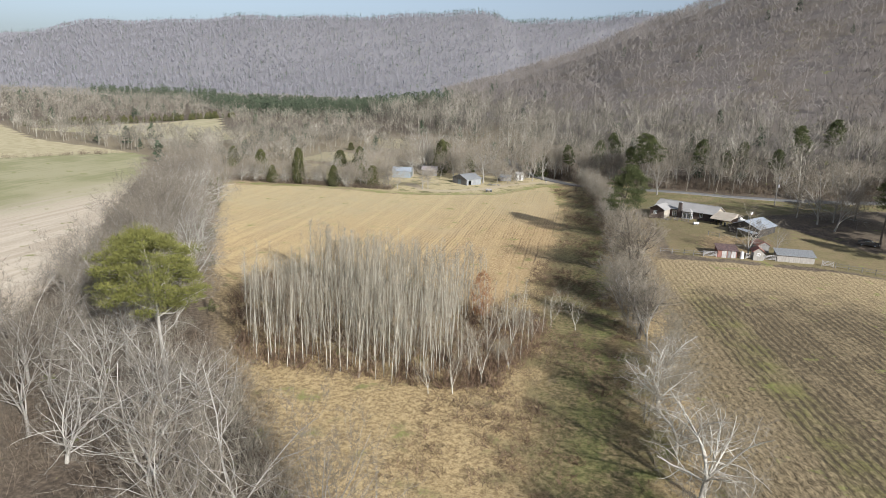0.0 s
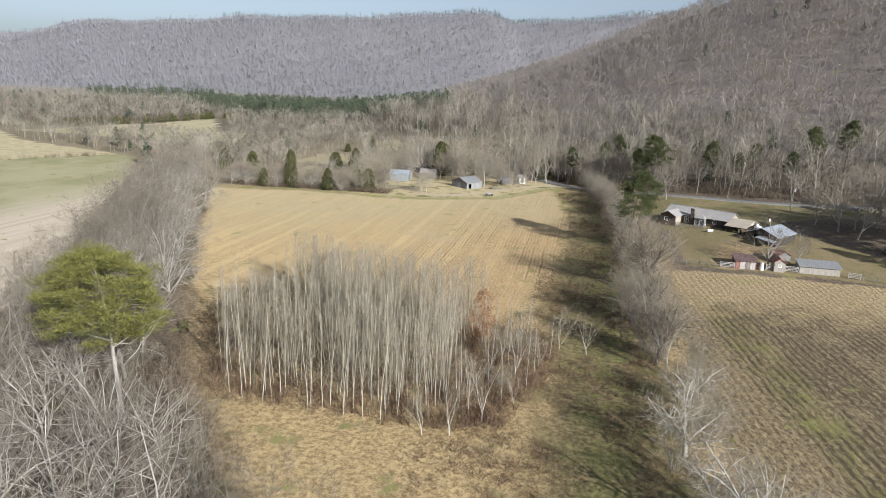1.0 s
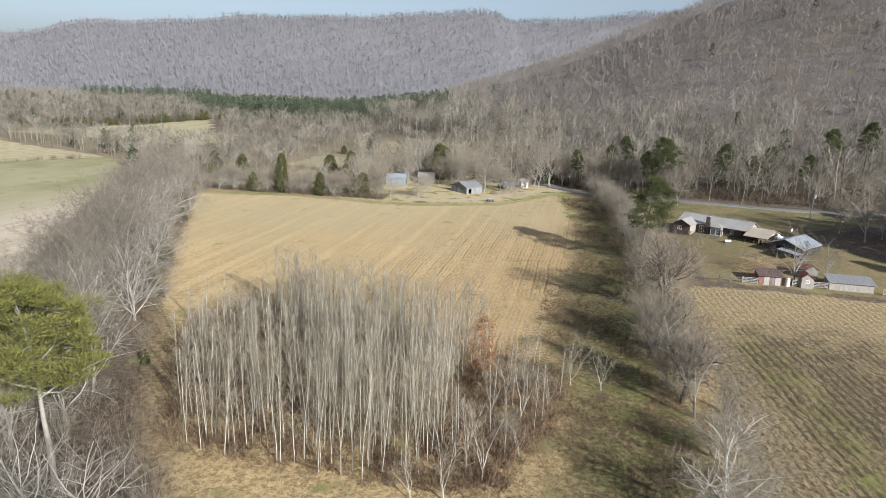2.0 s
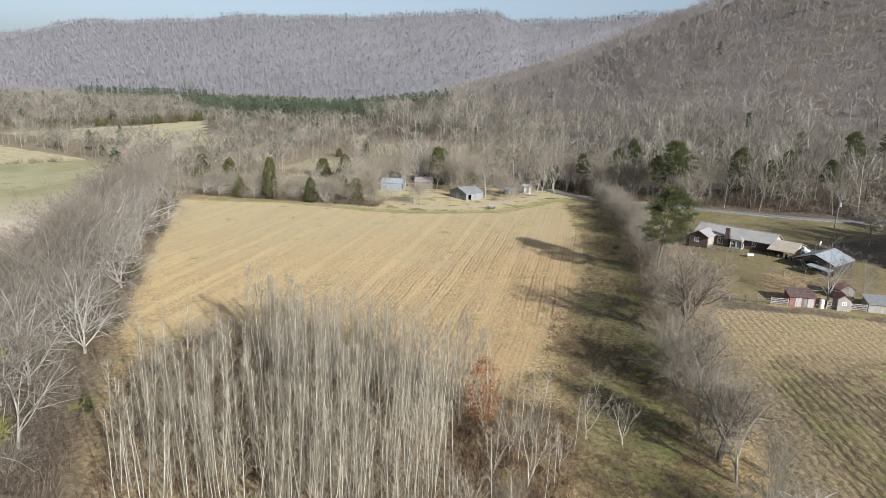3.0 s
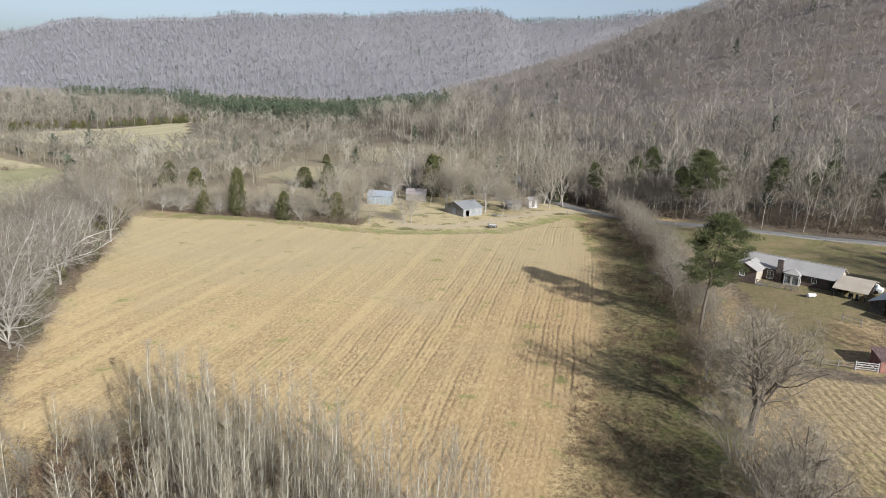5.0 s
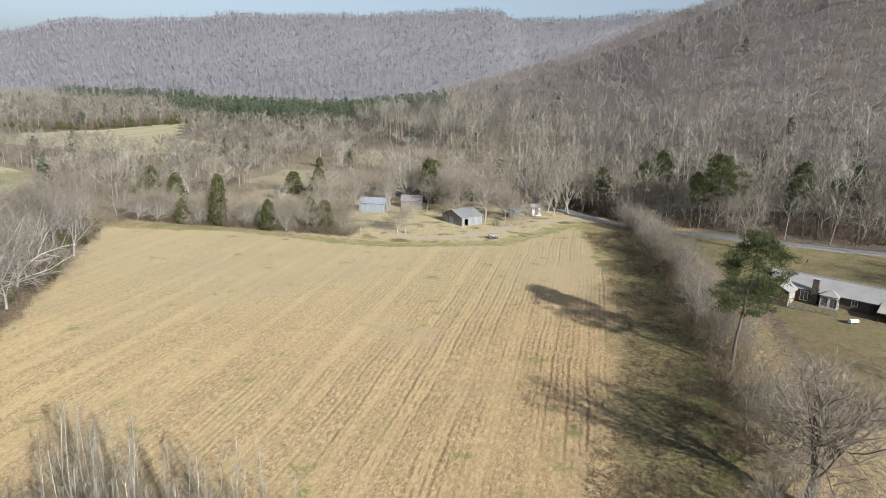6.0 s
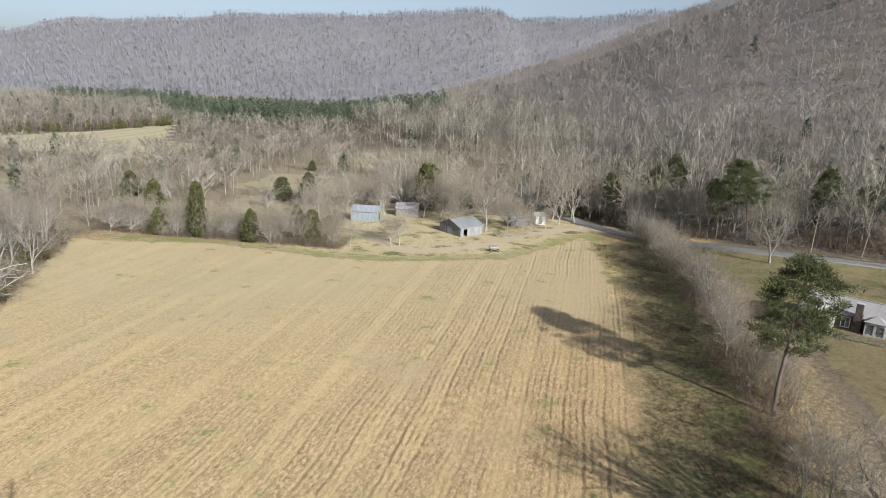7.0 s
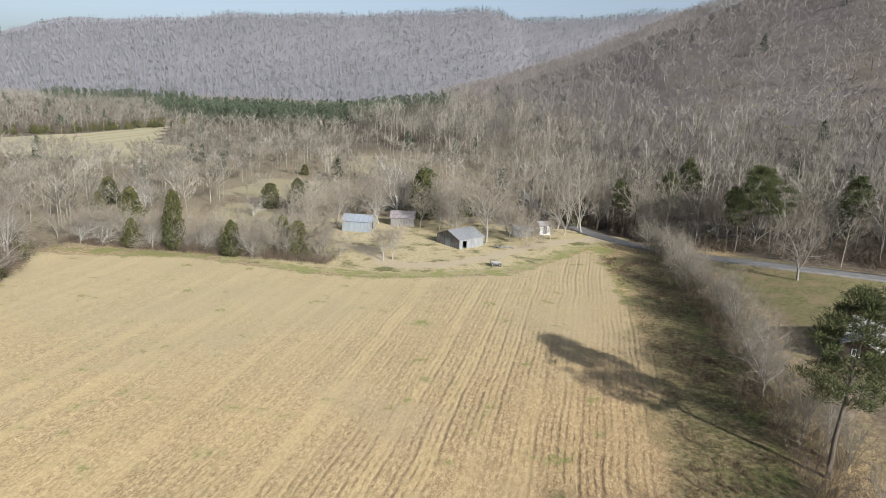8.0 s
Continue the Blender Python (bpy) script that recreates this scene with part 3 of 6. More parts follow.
def bare_tree(seed, height=13.0, forks=3, up=0.5, fan=0.75, bole=0.28, twigs=5, lean=0.05, r0=0.24, last=2, twig_len=0.95, twig_w=0.022, shoots=(9, 6), flare=1.0):
    """A leafless hardwood: a short bole that forks into rising limbs, feathered with shoots and fine twigs."""
    rng = np.random.default_rng(seed)
    wood, twig = Shape(), Shape()
    p, d = np.array((0, 0, -0.5)), unit(np.array((lean * rng.normal(), lean * rng.normal(), 1.0)))
    pts = [p]
    for k in range(3):
        pts.append(pts[-1] + d * (height * bole + 0.5) / 3)
        d = unit(d + rng.normal(size=3) * 0.06)
    wood.path(pts, [r0 * 1.3, r0, r0 * 0.93, r0 * 0.86], 7, 0.5)
    turn = rng.random() * 6.28
    for k in range(forks):
        a = turn + k * 6.28 / forks + 0.4 * rng.normal()
        out = flare * (0.25 + 0.75 * fan * rng.random()) if k else 0.12
        e = unit(d + out * np.array((math.cos(a), math.sin(a), 0)))
        ln = height * (1 - bole) * (1.02 - 0.35 * min(out, 0.8)) * (0.85 + 0.2 * rng.random())
        limb(wood, twig, rng, pts[-1] - d * 0.25 * rng.random() * height * bole, e, ln, r0 * (0.55 if k == 0 else 0.4), 0, last, up, fan, shoots, twigs, twig_len, twig_w)
    return wood, twig


def poplar_tree(seed, height=13.0, r0=0.066, shoots=50, spread=1.0, bare=0.16):
    """A slim pale sapling: one straight stem with short rising side shoots."""
    rng = np.random.default_rng(seed)
    wood, twig = Shape(), Shape()
    d = unit(np.array((0.03 * rng.normal(), 0.03 * rng.normal(), 1)))
    n, pts = 9, [np.array((0, 0, -0.3))]
    for k in range(n):
        pts.append(pts[-1] + d * (height + 0.3) / n)
        d = unit(d + rng.normal(size=3) * 0.03 + np.array((0, 0, 0.05)))
    wood.path(pts, [r0 * (0.26 + 0.74 * (1 - k / n)) for k in range(n + 1)], 4, 0.66 + 0.14 * rng.normal())
    for k in range(shoots):
        t = bare + (0.97 - bare) * rng.random() ** 0.8
        i = min(int(t * n), n - 1)
        a = pts[i] + (pts[i + 1] - pts[i]) * (t * n - i)
        ang = rng.random() * 6.28
        reach = spread * height * 0.13 * (1.1 - 0.62 * t) * (0.5 + 0.9 * rng.random())
        e = unit(np.array((math.cos(ang), math.sin(ang), 0.8 + 0.9 * rng.random())))
        b = a + e * reach + np.array((0, 0, 0.22 * reach))
        twig.blade(a, b, 0.034, rng, 0.8 + 0.2 * rng.normal())
        for _ in range(6):
            c = a + (b - a) * (0.2 + 0.75 * rng.random())
            f = unit(e + 0.6 * rng.normal(size=3) + np.array((0, 0, 0.5)))
            twig.blade(c, c + f * reach * (0.25 + 0.4 * rng.random()), 0.024, rng, 0.5 + 0.25 * rng.normal())
    return wood, twig


def tall_shrub(seed, height=6.0, stems=13, spread=0.55, twig_w=0.02):
    """A many-stemmed leafless shrub: thin rods that rise and fan out from one stool, with fine side twigs."""
    rng = np.random.default_rng(seed)
    wood, twig = Shape(), Shape()
    for k in range(stems):
        ang, out = 2.4 * k + 0.4 * rng.normal(), spread * (0.15 + 0.85 * rng.random())
        e = unit(np.array((math.cos(ang) * out, math.sin(ang) * out, 1.0)))
        a = np.array((0.35 * math.cos(ang), 0.35 * math.sin(ang), -0.2))
        limb(wood, twig, rng, a, e, height * (0.7 + 0.35 * rng.random()), 0.04, 0, 1, 0.35, 0.5, (12,), 9, 0.8, twig_w)
    return wood, twig


def cluster(leaf, rng, c, size, count, flake, tint, flat=0.55, needles=0.0):
    for _ in range(count):
        q = rng.normal(size=3)
        q = q / np.linalg.norm(q) * rng.random() ** 0.45
        q[2] *= flat
        # tint rises with height in the cluster, as if lit from above
        if needles:
            e = unit(q + 0.5 * rng.normal(size=3) + np.array((0, 0, 0.35)))
            leaf.blade(c + q * size, c + q * size + e * needles * (0.6 + 0.8 * rng.random()), flake, rng, tint + 0.3 * q[2] + 0.16 * rng.normal())
        else:
            leaf.flake(c + q * size, flake * (0.6 + 0.8 * rng.random()), rng, tint + 0.28 * q[2] + 0.16 * rng.normal(), 0.6)


def pine_tree(seed, height=17.0, crown=8.0, width=5.0, limbs=20, clumps=110, count=110, dome=2.4, flake=0.08, needle=0.42, r0=0.26, lump=1.0, ragged=0.11):
    """An old pine: bare lower stem, crooked rising limbs and a dome of flat needle clumps with gaps between them."""
    rng = np.random.default_rng(seed)
    wood, leaf = Shape(), Shape()
    p, d = np.array((0, 0, -0.4)), np.array((0.03 * rng.normal(), 0.03 * rng.normal(), 1.0))
    n, pts = 8, [p]
    for k in range(n):
        p = p + unit(d) * (height * 0.95 + 0.4) / n
        pts.append(p)
        d = d + rng.normal(size=3) * 0.045
    wood.path(pts, [r0 * (1.05 - 0.85 * k / n) for k in range(n + 1)], 7, 0.5)

    def stem(h):
        t = min(max((h + 0.4) / (height * 0.95 + 0.4), 0), 0.999) * n
        i = int(t)
        return pts[i] + (pts[i + 1] - pts[i]) * (t - i)

    lobes = rng.normal(size=4)
    for j in range(clumps):
        f = (j + rng.random()) / clumps
        f = f ** 0.85
        ang = 2.4 * j + 0.5 * rng.normal()
        wob = 1 + ragged * (math.sin(3 * ang + 3 * lobes[0] + 4 * f) + 0.9 * math.sin(2 * ang + 4 * lobes[1] + 11 * f))
        rim = width * wob * (1 - f ** dome) ** 0.5 * (0.62 + 0.38 * min(1, 3.5 * f))
        reach = rim * (0.45 + 0.55 * rng.random() ** 0.5)
        h = height - crown + crown * f * 0.97 + 0.25 * rng.normal()
        c = stem(h)
        b = np.array((c[0] + math.cos(ang) * reach, c[1] + math.sin(ang) * reach, h))
        if j % max(1, clumps // limbs) == 0:
            a = stem(h - (0.25 + 0.3 * rng.random()) * reach - 0.4)
            m_ = a + (b - a) * 0.5 + np.array((0, 0, 0.1 * reach * rng.normal()))
            wood.path([a, m_, b], [0.11, 0.07, 0.025], 4, 0.62)
        else:
            wood.tube(b - 0.35 * (b - stem(h - 0.5)), b, 0.035, 0.015, 3, 0.45)
        size = lump * (0.6 + 0.55 * rng.random())
        for _ in range(count):
            q = rng.normal(size=3)
            q = q / np.linalg.norm(q) * rng.random() ** 0.4
            q[2] *= 0.42
            e = unit(q + 0.45 * rng.normal(size=3) + np.array((0, 0, 0.45)))
            # needles paler on each clump's top, darker beneath: daylight put into the tint
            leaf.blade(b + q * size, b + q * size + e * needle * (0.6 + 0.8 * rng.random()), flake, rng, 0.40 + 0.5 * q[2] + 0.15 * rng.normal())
    return wood, leaf


def cedar_tree(seed, height=7.0, width=1.8, column=0.5, count=1500, flake=0.28):
    """A red cedar, leafy to the ground, between a cone and a column, with a ragged outline."""
    rng = np.random.default_rng(seed)
    wood, leaf = Shape(), Shape()
    wood.tube(np.array((0, 0, -0.4)), np.array((0, 0, height * 0.9)), 0.16, 0.03, 5, 0.3)
    lump = rng.normal(size=8)
    for _ in range(count):
        f = rng.random() ** 1.25
        ang = rng.random() * 6.28
        wob = 1 + 0.14 * math.sin(3 * ang + lump[0] * 3 + 9 * f) + 0.12 * math.sin(5 * ang + lump[1] * 4 - 14 * f) + 0.10 * math.sin(23 * f + 2 * ang)
        rad = width * wob * ((1 - f) ** (0.85 - 0.45 * column)) * min(1, 0.6 + 3 * f)
        s = math.sqrt(0.35 + 0.65 * rng.random())
        c = np.array((math.cos(ang) * rad * s, math.sin(ang) * rad * s, 0.15 + height * f))
        # tint darkens inward and downward, so the crown's inner shade is in its colour
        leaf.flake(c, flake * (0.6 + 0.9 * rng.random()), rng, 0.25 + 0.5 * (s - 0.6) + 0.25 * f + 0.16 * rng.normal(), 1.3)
    return wood, leaf


def leafy_oak(seed, height=7.5, width=1.7):
    """A young oak that has kept its dead russet leaves."""
    wood, leaf = bare_tree(seed, height, 3, 0.8, 0.5, 0.25, 2, r0=0.11, last=1, twig_len=0.6, shoots=(8, 5))
    rng = np.random.default_rng(seed + 5)
    for _ in range(150):
        f = rng.random()
        ang, rad = rng.random() * 6.28, width * math.sin(math.pi * (0.15 + 0.74 * f)) * rng.random() ** 0.5
        cluster(leaf, rng, np.array((math.cos(ang) * rad, math.sin(ang) * rad, height * (0.16 + 0.82 * f))), 0.4, 12, 0.13, 0.5 + 0.3 * rng.normal(), 0.8)
    return wood, leaf


def shrub(seed, height=2.5, stems=14, spread=0.5, twigs=7, w=0.04):
    rng = np.random.default_rng(seed)
    g = Shape()
    for _ in range(stems):
        a = np.array((0.35 * height * rng.normal() * spread, 0.35 * height * rng.normal() * spread, -0.1))
        d = unit(np.array((spread * rng.normal(), spread * rng.normal(), 1.1)))
        b = a + d * height * (0.55 + 0.5 * rng.random())
        g.blade(a, b, w, rng, 0.5 + 0.25 * rng.normal())
        for _ in range(twigs):
            c = a + (b - a) * (0.25 + 0.75 * rng.random())
            e = unit(d + 0.75 * rng.normal(size=3))
            g.blade(c, c + e * height * (0.15 + 0.2 * rng.random()), w * 0.65, rng, 0.5 + 0.3 * rng.normal())
    return g


def woods_tree(seed, height=12.0, limbs=9, twigs=100, w=0.07, wide=0.30, stem=0.45, limb_w=0.10, lift=0.3):
    """A forest hardwood for the slopes: a straight stem, pale limbs that rise like a vase and a brush of upright twigs."""
    rng = np.random.default_rng(seed)
    g = Shape()
    top = np.array((0.04 * height * rng.normal(), 0.04 * height * rng.normal(), height * (0.72 + 0.1 * rng.random())))
    g.tube(np.array((0, 0, -1.5)), top, height * 0.010, height * 0.004, 3, stem + lift * 0.8 + 0.12 * rng.normal())
    for k in range(limbs):
        t = 0.42 + 0.5 * (k + rng.random()) / limbs
        a = top * t
        ang = 2.4 * k + 0.5 * rng.normal()
        reach = height * wide * (0.55 + 0.5 * rng.random()) * (1.25 - 0.6 * t)
        rise = height * (0.97 - 0.24 * (reach / (height * wide)) ** 2 + 0.05 * rng.normal()) - a[2]
        b = a + np.array((math.cos(ang) * reach, math.sin(ang) * reach, max(0.12 * height, rise * (0.62 + 0.38 * t))))
        mid_ = a + (b - a) * 0.5 + np.array((math.cos(ang), math.sin(ang), 0.0)) * 0.14 * reach
        pale = stem + lift + 0.13 * rng.normal()
        g.blade(a, mid_ + 0.25 * (mid_ - a), limb_w * 1.3, rng, pale)
        g.blade(mid_, b, limb_w, rng, pale)
        for _ in range(max(1, twigs // limbs)):
            f = 0.2 + 0.8 * rng.random()
            c = a + (mid_ - a) * 2 * f if f < 0.5 else mid_ + (b - mid_) * (2 * f - 1)
            e = unit(unit(b - a) * 0.8 + 0.55 * rng.normal(size=3) + np.array((0, 0, 0.25)))
            g.blade(c, c + e * height * (0.07 + 0.13 * rng.random()), w, rng, stem - 0.1 + 0.14 * rng.normal() + 0.2 * f)
    return g


def far_tree(seed, height=12.0, blades=15):
    """A leafless tree far away: a stem and a rounded brush of rising branches."""
    rng = np.random.default_rng(seed)
    g = Shape()
    g.blade(np.array((0, 0, -1.0)), np.array((0.3, 0, height * 0.85)), 0.34, rng, 0.6)
    for _ in range(blades):
        ang, q = rng.random() * 6.28, rng.random() ** 0.5
        a = np.array((0.3 * rng.normal(), 0.3 * rng.normal(), height * (0.15 + 0.4 * rng.random())))
        b = np.array((math.cos(ang) * 3.6 * q, math.sin(ang) * 3.6 * q, height * (0.98 - 0.34 * q * q + 0.05 * rng.normal())))
        d = b - a
        s_ = np.cross(d, np.array((0.25, -0.8, 0.5)) + 0.35 * rng.normal(size=3))
        s_ *= (0.18 + 0.15 * rng.random()) / (np.linalg.norm(s_) + 1e-9)
        g.tris.append((a - s_, a + s_, b))
        g.tint.append(0.45 + 0.12 * rng.normal())
    return g


def far_pine(seed, height=15.0, flakes=40, width=3.0, low=0.35):
    rng = np.random.default_rng(seed)
    g = Shape()
    g.tube(np.array((0, 0, -1)), np.array((0, 0, height * 0.8)), 0.16, 0.06, 3, 0.05)
    for _ in range(flakes):
        f = rng.random()
        rad, ang = width * (1.05 - 0.75 * f) * rng.random() ** 0.5, rng.random() * 6.28
        # tint lightens up the crown, in place of light from above
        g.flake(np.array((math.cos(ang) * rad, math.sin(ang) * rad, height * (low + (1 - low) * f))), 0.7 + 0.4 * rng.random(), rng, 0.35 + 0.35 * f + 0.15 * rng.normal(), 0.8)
    return g


def scatter(name, shapes, x, y, scale, mat, label, category, rng, tone=0.3, sink=0.0, z=None, taller=None, spin=6.283):
    """Sows many small plants as one object."""
    arr = [s.arrays() for s in shapes]
    pick = rng.integers(len(arr), size=len(x))
    z = land(x, y) - sink if z is None else z
    turn, shade = rng.random(len(x)) * spin, tone * rng.normal(size=len(x))
    tris, tints = [], []
    for i, (co, ti) in enumerate(arr):
        k = np.where(pick == i)[0]
        if not len(k):
            continue
        c, s = np.cos(turn[k]), np.sin(turn[k])
        sc = scale[k][:, None, None]
        px, py, pz = co[None, :, :, 0] * sc, co[None, :, :, 1] * sc, co[None, :, :, 2] * sc
        if taller is not None:
            pz = pz * taller[k][:, None, None]
        out = np.stack([px * c[:, None, None] - py * s[:, None, None] + x[k][:, None, None], px * s[:, None, None] + py * c[:, None, None] + y[k][:, None, None], pz + z[k][:, None, None]], -1)
        tris.append(out.reshape(-1, 3, 3))
        tints.append(np.clip(ti[None] + shade[k][:, None], 0, 1).reshape(-1))
    ob = new(name, soup(name, np.concatenate(tris), np.concatenate(tints), mat))
    return tagged(ob, label, category, kind="stuff")


def part(name, mesh, parent, label=""):
    ob = new(name, mesh)
    ob.parent = parent
    return tagged(ob, label)


def tree_master(name, shapes, mats, names, label, category, group=""):
    """A tree as an Empty with stem and crown."""
    root = tagged(new(name), label, category, group)
    for sh, mt, nm in zip(shapes, mats, names):
        co, ti = sh.arrays()
        part(nm, soup(nm, co, ti, mt, weld=nm == "trunk"), root)
    return root


USED = set()


def plant(master, x, y, turn, size, tall=1.0, label=""):
    z = float(land(x, y))
    m = pose(x, y, z, 0, 0, turn)
    if master.name in USED:
        ob = copy_thing(master, m)
    else:
        USED.add(master.name)
        ob = master
        ob.matrix_basis = m
    ob.scale = (size, size, size * tall)
    if label:
        ob["label"] = label
    return ob


def within(poly, n, rng, margin=0.5):
    p = np.array(poly)
    x_, y_ = rng.uniform(p[:, 0].min(), p[:, 0].max(), 3 * n), rng.uniform(p[:, 1].min(), p[:, 1].max(), 3 * n)
    k = inside(poly, x_, y_) > margin
    return x_[k][:n], y_[k][:n]


# ---- slopes and far woods ----
def sow(rng, x0, x1, y0, y1, gap):
    """A jittered grid of places."""
    xs, ys = np.arange(x0, x1, gap), np.arange(y0, y1, gap)
    X, Y = np.meshgrid(xs, ys)
    X = X.ravel() + gap * (rng.random(X.size) - 0.5) * 1.7
    Y = Y.ravel() + gap * (rng.random(Y.size) - 0.5) * 1.7
    a = np.degrees(np.arctan2(X, Y + 40))
    k = (a > -52) & (a < 27)
    return X[k], Y[k]


def wooded(x, y, margin=3.0):
    """Where the valley's woods stand: off the fields, yards, road and river meadows."""
    p = patches(x, y)
    off = np.maximum.reduce([p["left"], p["far"], p["yard"], p["lawn"], p["open"], p["right"], p["stubble"]])
    edge = np.interp(x, [-420, -300, -215, -190, -122, -60, -15, 0, 30, 60, 110, 300], [345, 290, 258, 248, 211, 262, 270, 255, 235, 229, 229, 232])
    return (off < -margin) & (y > edge)


rng = np.random.default_rng(11)
near_wood = [woods_tree(100 + i, 14.5, 11, 165, 0.07, 0.36, 0.26, 0.09, 0.28) for i in range(9)]
mid_wood = [woods_tree(130 + i, 12, 6, 54, 0.17, 0.48, 0.32, 0.13, 0.14) for i in range(7)]
low_wood = [woods_tree(200 + i, 10, 10, 190, 0.07, 0.46, 0.26, 0.085, 0.30) for i in range(6)]
low_far = [woods_tree(230 + i, 10, 5, 44, 0.19, 0.52, 0.30, 0.13, 0.14) for i in range(5)]

x, y = sow(rng, -200, 330, 222, 560, 5.6)
rise, s = hill(x, y), np.hypot(x + 10, y - 90)
k = wooded(x, y, 1.0) & ((rise > 2.0) | (x > -35)) & (rise < 16)
x, y = x[k], y[k]
scatter("hillside_woods", near_wood, x, y, 0.6 + 0.6 * rng.random(len(x)), M_WOODS, "leafless grey hardwood forest at the foot of the hill", "forest", rng, 0.3, 0.0, None, 0.85 + 0.35 * rng.random(len(x)))
x, y = sow(rng, -300, 560, 250, 1000, 6.5)
rise, s = hill(x, y), np.hypot(x + 10, y - 90)
k = wooded(x, y) & ((rise > 2.0) | (x > -35)) & (rise >= 16) & (np.hypot(x - 533, y - 636) > 150) & (x * VX + y * VY < 900)
x, y = x[k], y[k]
scatter("upper_hillside_woods", mid_wood, x, y, 0.6 + 0.6 * rng.random(len(x)), M_UPPER, "leafless grey-brown forest on the upper hillside", "forest", rng, 0.17)

x, y = sow(rng, -520, 40, 212, 520, 5.6)
s = x * VX + y * VY
flat = (hill(x, y) <= 2.0) & (x <= -35) & wooded(x, y, 1.0)
k = flat & (s < 430) & (wobble(x * 3, y * 3, 1) + 0.5 * rng.normal(size=len(x)) > np.where(x < -130, -1.6, -0.3))
scatter("valley_woods", low_wood, x[k], y[k], 0.55 + 0.65 * rng.random(k.sum()), M_WOODS, "bare brown and grey woods on the valley floor", "forest", rng, 0.26)
x, y = sow(rng, -1000, 40, 300, 980, 7.8)
s = x * VX + y * VY
k = (hill(x, y) <= 2.0) & (x <= -35) & wooded(x, y, 1.0) & (s >= 430) & (s < 930)
scatter("far_valley_woods", low_far, x[k], y[k], 0.6 + 0.6 * rng.random(k.sum()), M_WOODS, "bare woods filling the far valley", "forest", rng, 0.2)

x, y = sow(rng, -1900, 1300, 700, 2000, 8.7)
s, w = x * VX + y * VY, x * VY - y * VX
k = (s > 900) & (s < 1750) & (hill(x, y) < 60)
x, y, s, w = x[k], y[k], s[k], w[k]
green = rng.random(len(x)) < 0.07 + 0.22 * smooth((s - 1590) / 60) * (w > -520) + 0.5 * smooth((s - 1630) / 30) * (w > -60) + 0.28 * (wobble(x * 2.5, y * 2.5, 2) > 0.45) * (w > -500)
far_trees = [far_tree(300 + i) for i in range(6)]
scatter("ridge_woods", far_trees, x[~green], y[~green], 0.62 + 0.4 * rng.random((~green).sum()), M_RIDGE_HAZE, "leafless forest over the long far ridge", "forest", rng, 0.10, spin=0.9)
far_pines = [far_pine(330 + i, 13, 16, 3.0) for i in range(4)]
scatter("ridge_pines", far_pines, x[green], y[green], 0.85 + 0.45 * rng.random(green.sum()), M_STAND, "dark pines scattered over the far ridge", "forest", rng, 0.12)

# the pine plantation across the valley, and pines among the bare woods
x, y = sow(rng, -700, 40, 400, 900, 6.0)
s, w = x * VX + y * VY, x * VY - y * VX
jag = s + 22 * wobble(x * 4, y * 4, 1) + 10 * rng.normal(size=len(x))
belt = (jag > np.interp(w, [-240, -150, -60, 10], [650, 570, 570, 560])) & (jag < np.interp(w, [-240, -180, -60, 10], [700, 720, 700, 600])) & (w > -240) & (w < 10)
belt2 = (s > 800) & (s < 860) & (w > -420) & (w < -270)
k = (belt | belt2 & (rng.random(len(x)) < 0.7)) & wooded(x, y)
stand = [far_pine(350 + i, 14, 64, 2.7, 0.3) for i in range(5)]
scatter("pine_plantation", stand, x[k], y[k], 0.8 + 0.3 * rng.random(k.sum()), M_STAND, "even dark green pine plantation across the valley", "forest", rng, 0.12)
x, y = sow(rng, -700, 400, 235, 900, 15.0)
k = wooded(x, y) & (rng.random(len(x)) < np.where(hill(x, y) > 14, 0.025, np.where((y < 320) & (x > -70), 0.30, 0.11)))
few = [far_pine(370 + i, 9, 130, 2.6, 0.08) for i in range(5)]
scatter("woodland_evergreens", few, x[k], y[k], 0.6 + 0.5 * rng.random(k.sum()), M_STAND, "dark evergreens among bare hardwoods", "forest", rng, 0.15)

# ---- trees that stand singly ----
STEM = ("trunk", "crown")
grey = [tree_master("bare_tree", bare_tree(400 + i, 12.5, 4 + i % 2, 0.5, 0.75, 0.16, 10, r0=0.18, twig_w=0.02, shoots=(11, 7)), (M_BARK, M_TWIG), STEM, "leafless grey hardwood with a haze of fine twigs", "tree", "tree line trees") for i in range(6)]
wide = [tree_master("spreading_tree", bare_tree(450 + i, 11, 5, 0.3, 0.95, 0.14, 9, r0=0.19, twig_w=0.02, shoots=(10, 7)), (M_BARK, M_TWIG), STEM, "leafless spreading hardwood with pale limbs", "tree", "tree line trees") for i in range(3)]
yard = [tree_master("shade_tree", bare_tree(430 + i, 11.5, 4 + i % 2, 0.42, 0.85, 0.16, 6, r0=0.17, twig_len=1.1, twig_w=0.04, shoots=(10, 6)), (M_BARK, M_OAKTWIG), STEM, "leafless grey tree with a dense twiggy crown", "tree", "trees beyond the field") for i in range(5)]
pale = [tree_master("pale_tree", bare_tree(470 + i, 12, 6, 0.4, 0.9, 0.07, 8, r0=0.21, twig_len=0.85, twig_w=0.019, shoots=(13, 7), flare=1.5), (M_PALE, M_PALETWIG), STEM, "leafless tree with bleached whitish limbs", "tree", "tree line trees") for i in range(3)]
pop_shapes = [poplar_tree(500 + i, shoots=60 + 4 * (i % 4), spread=0.85 + 0.1 * (i % 4), bare=0.12 + 0.05 * (i % 3)) for i in range(9)]
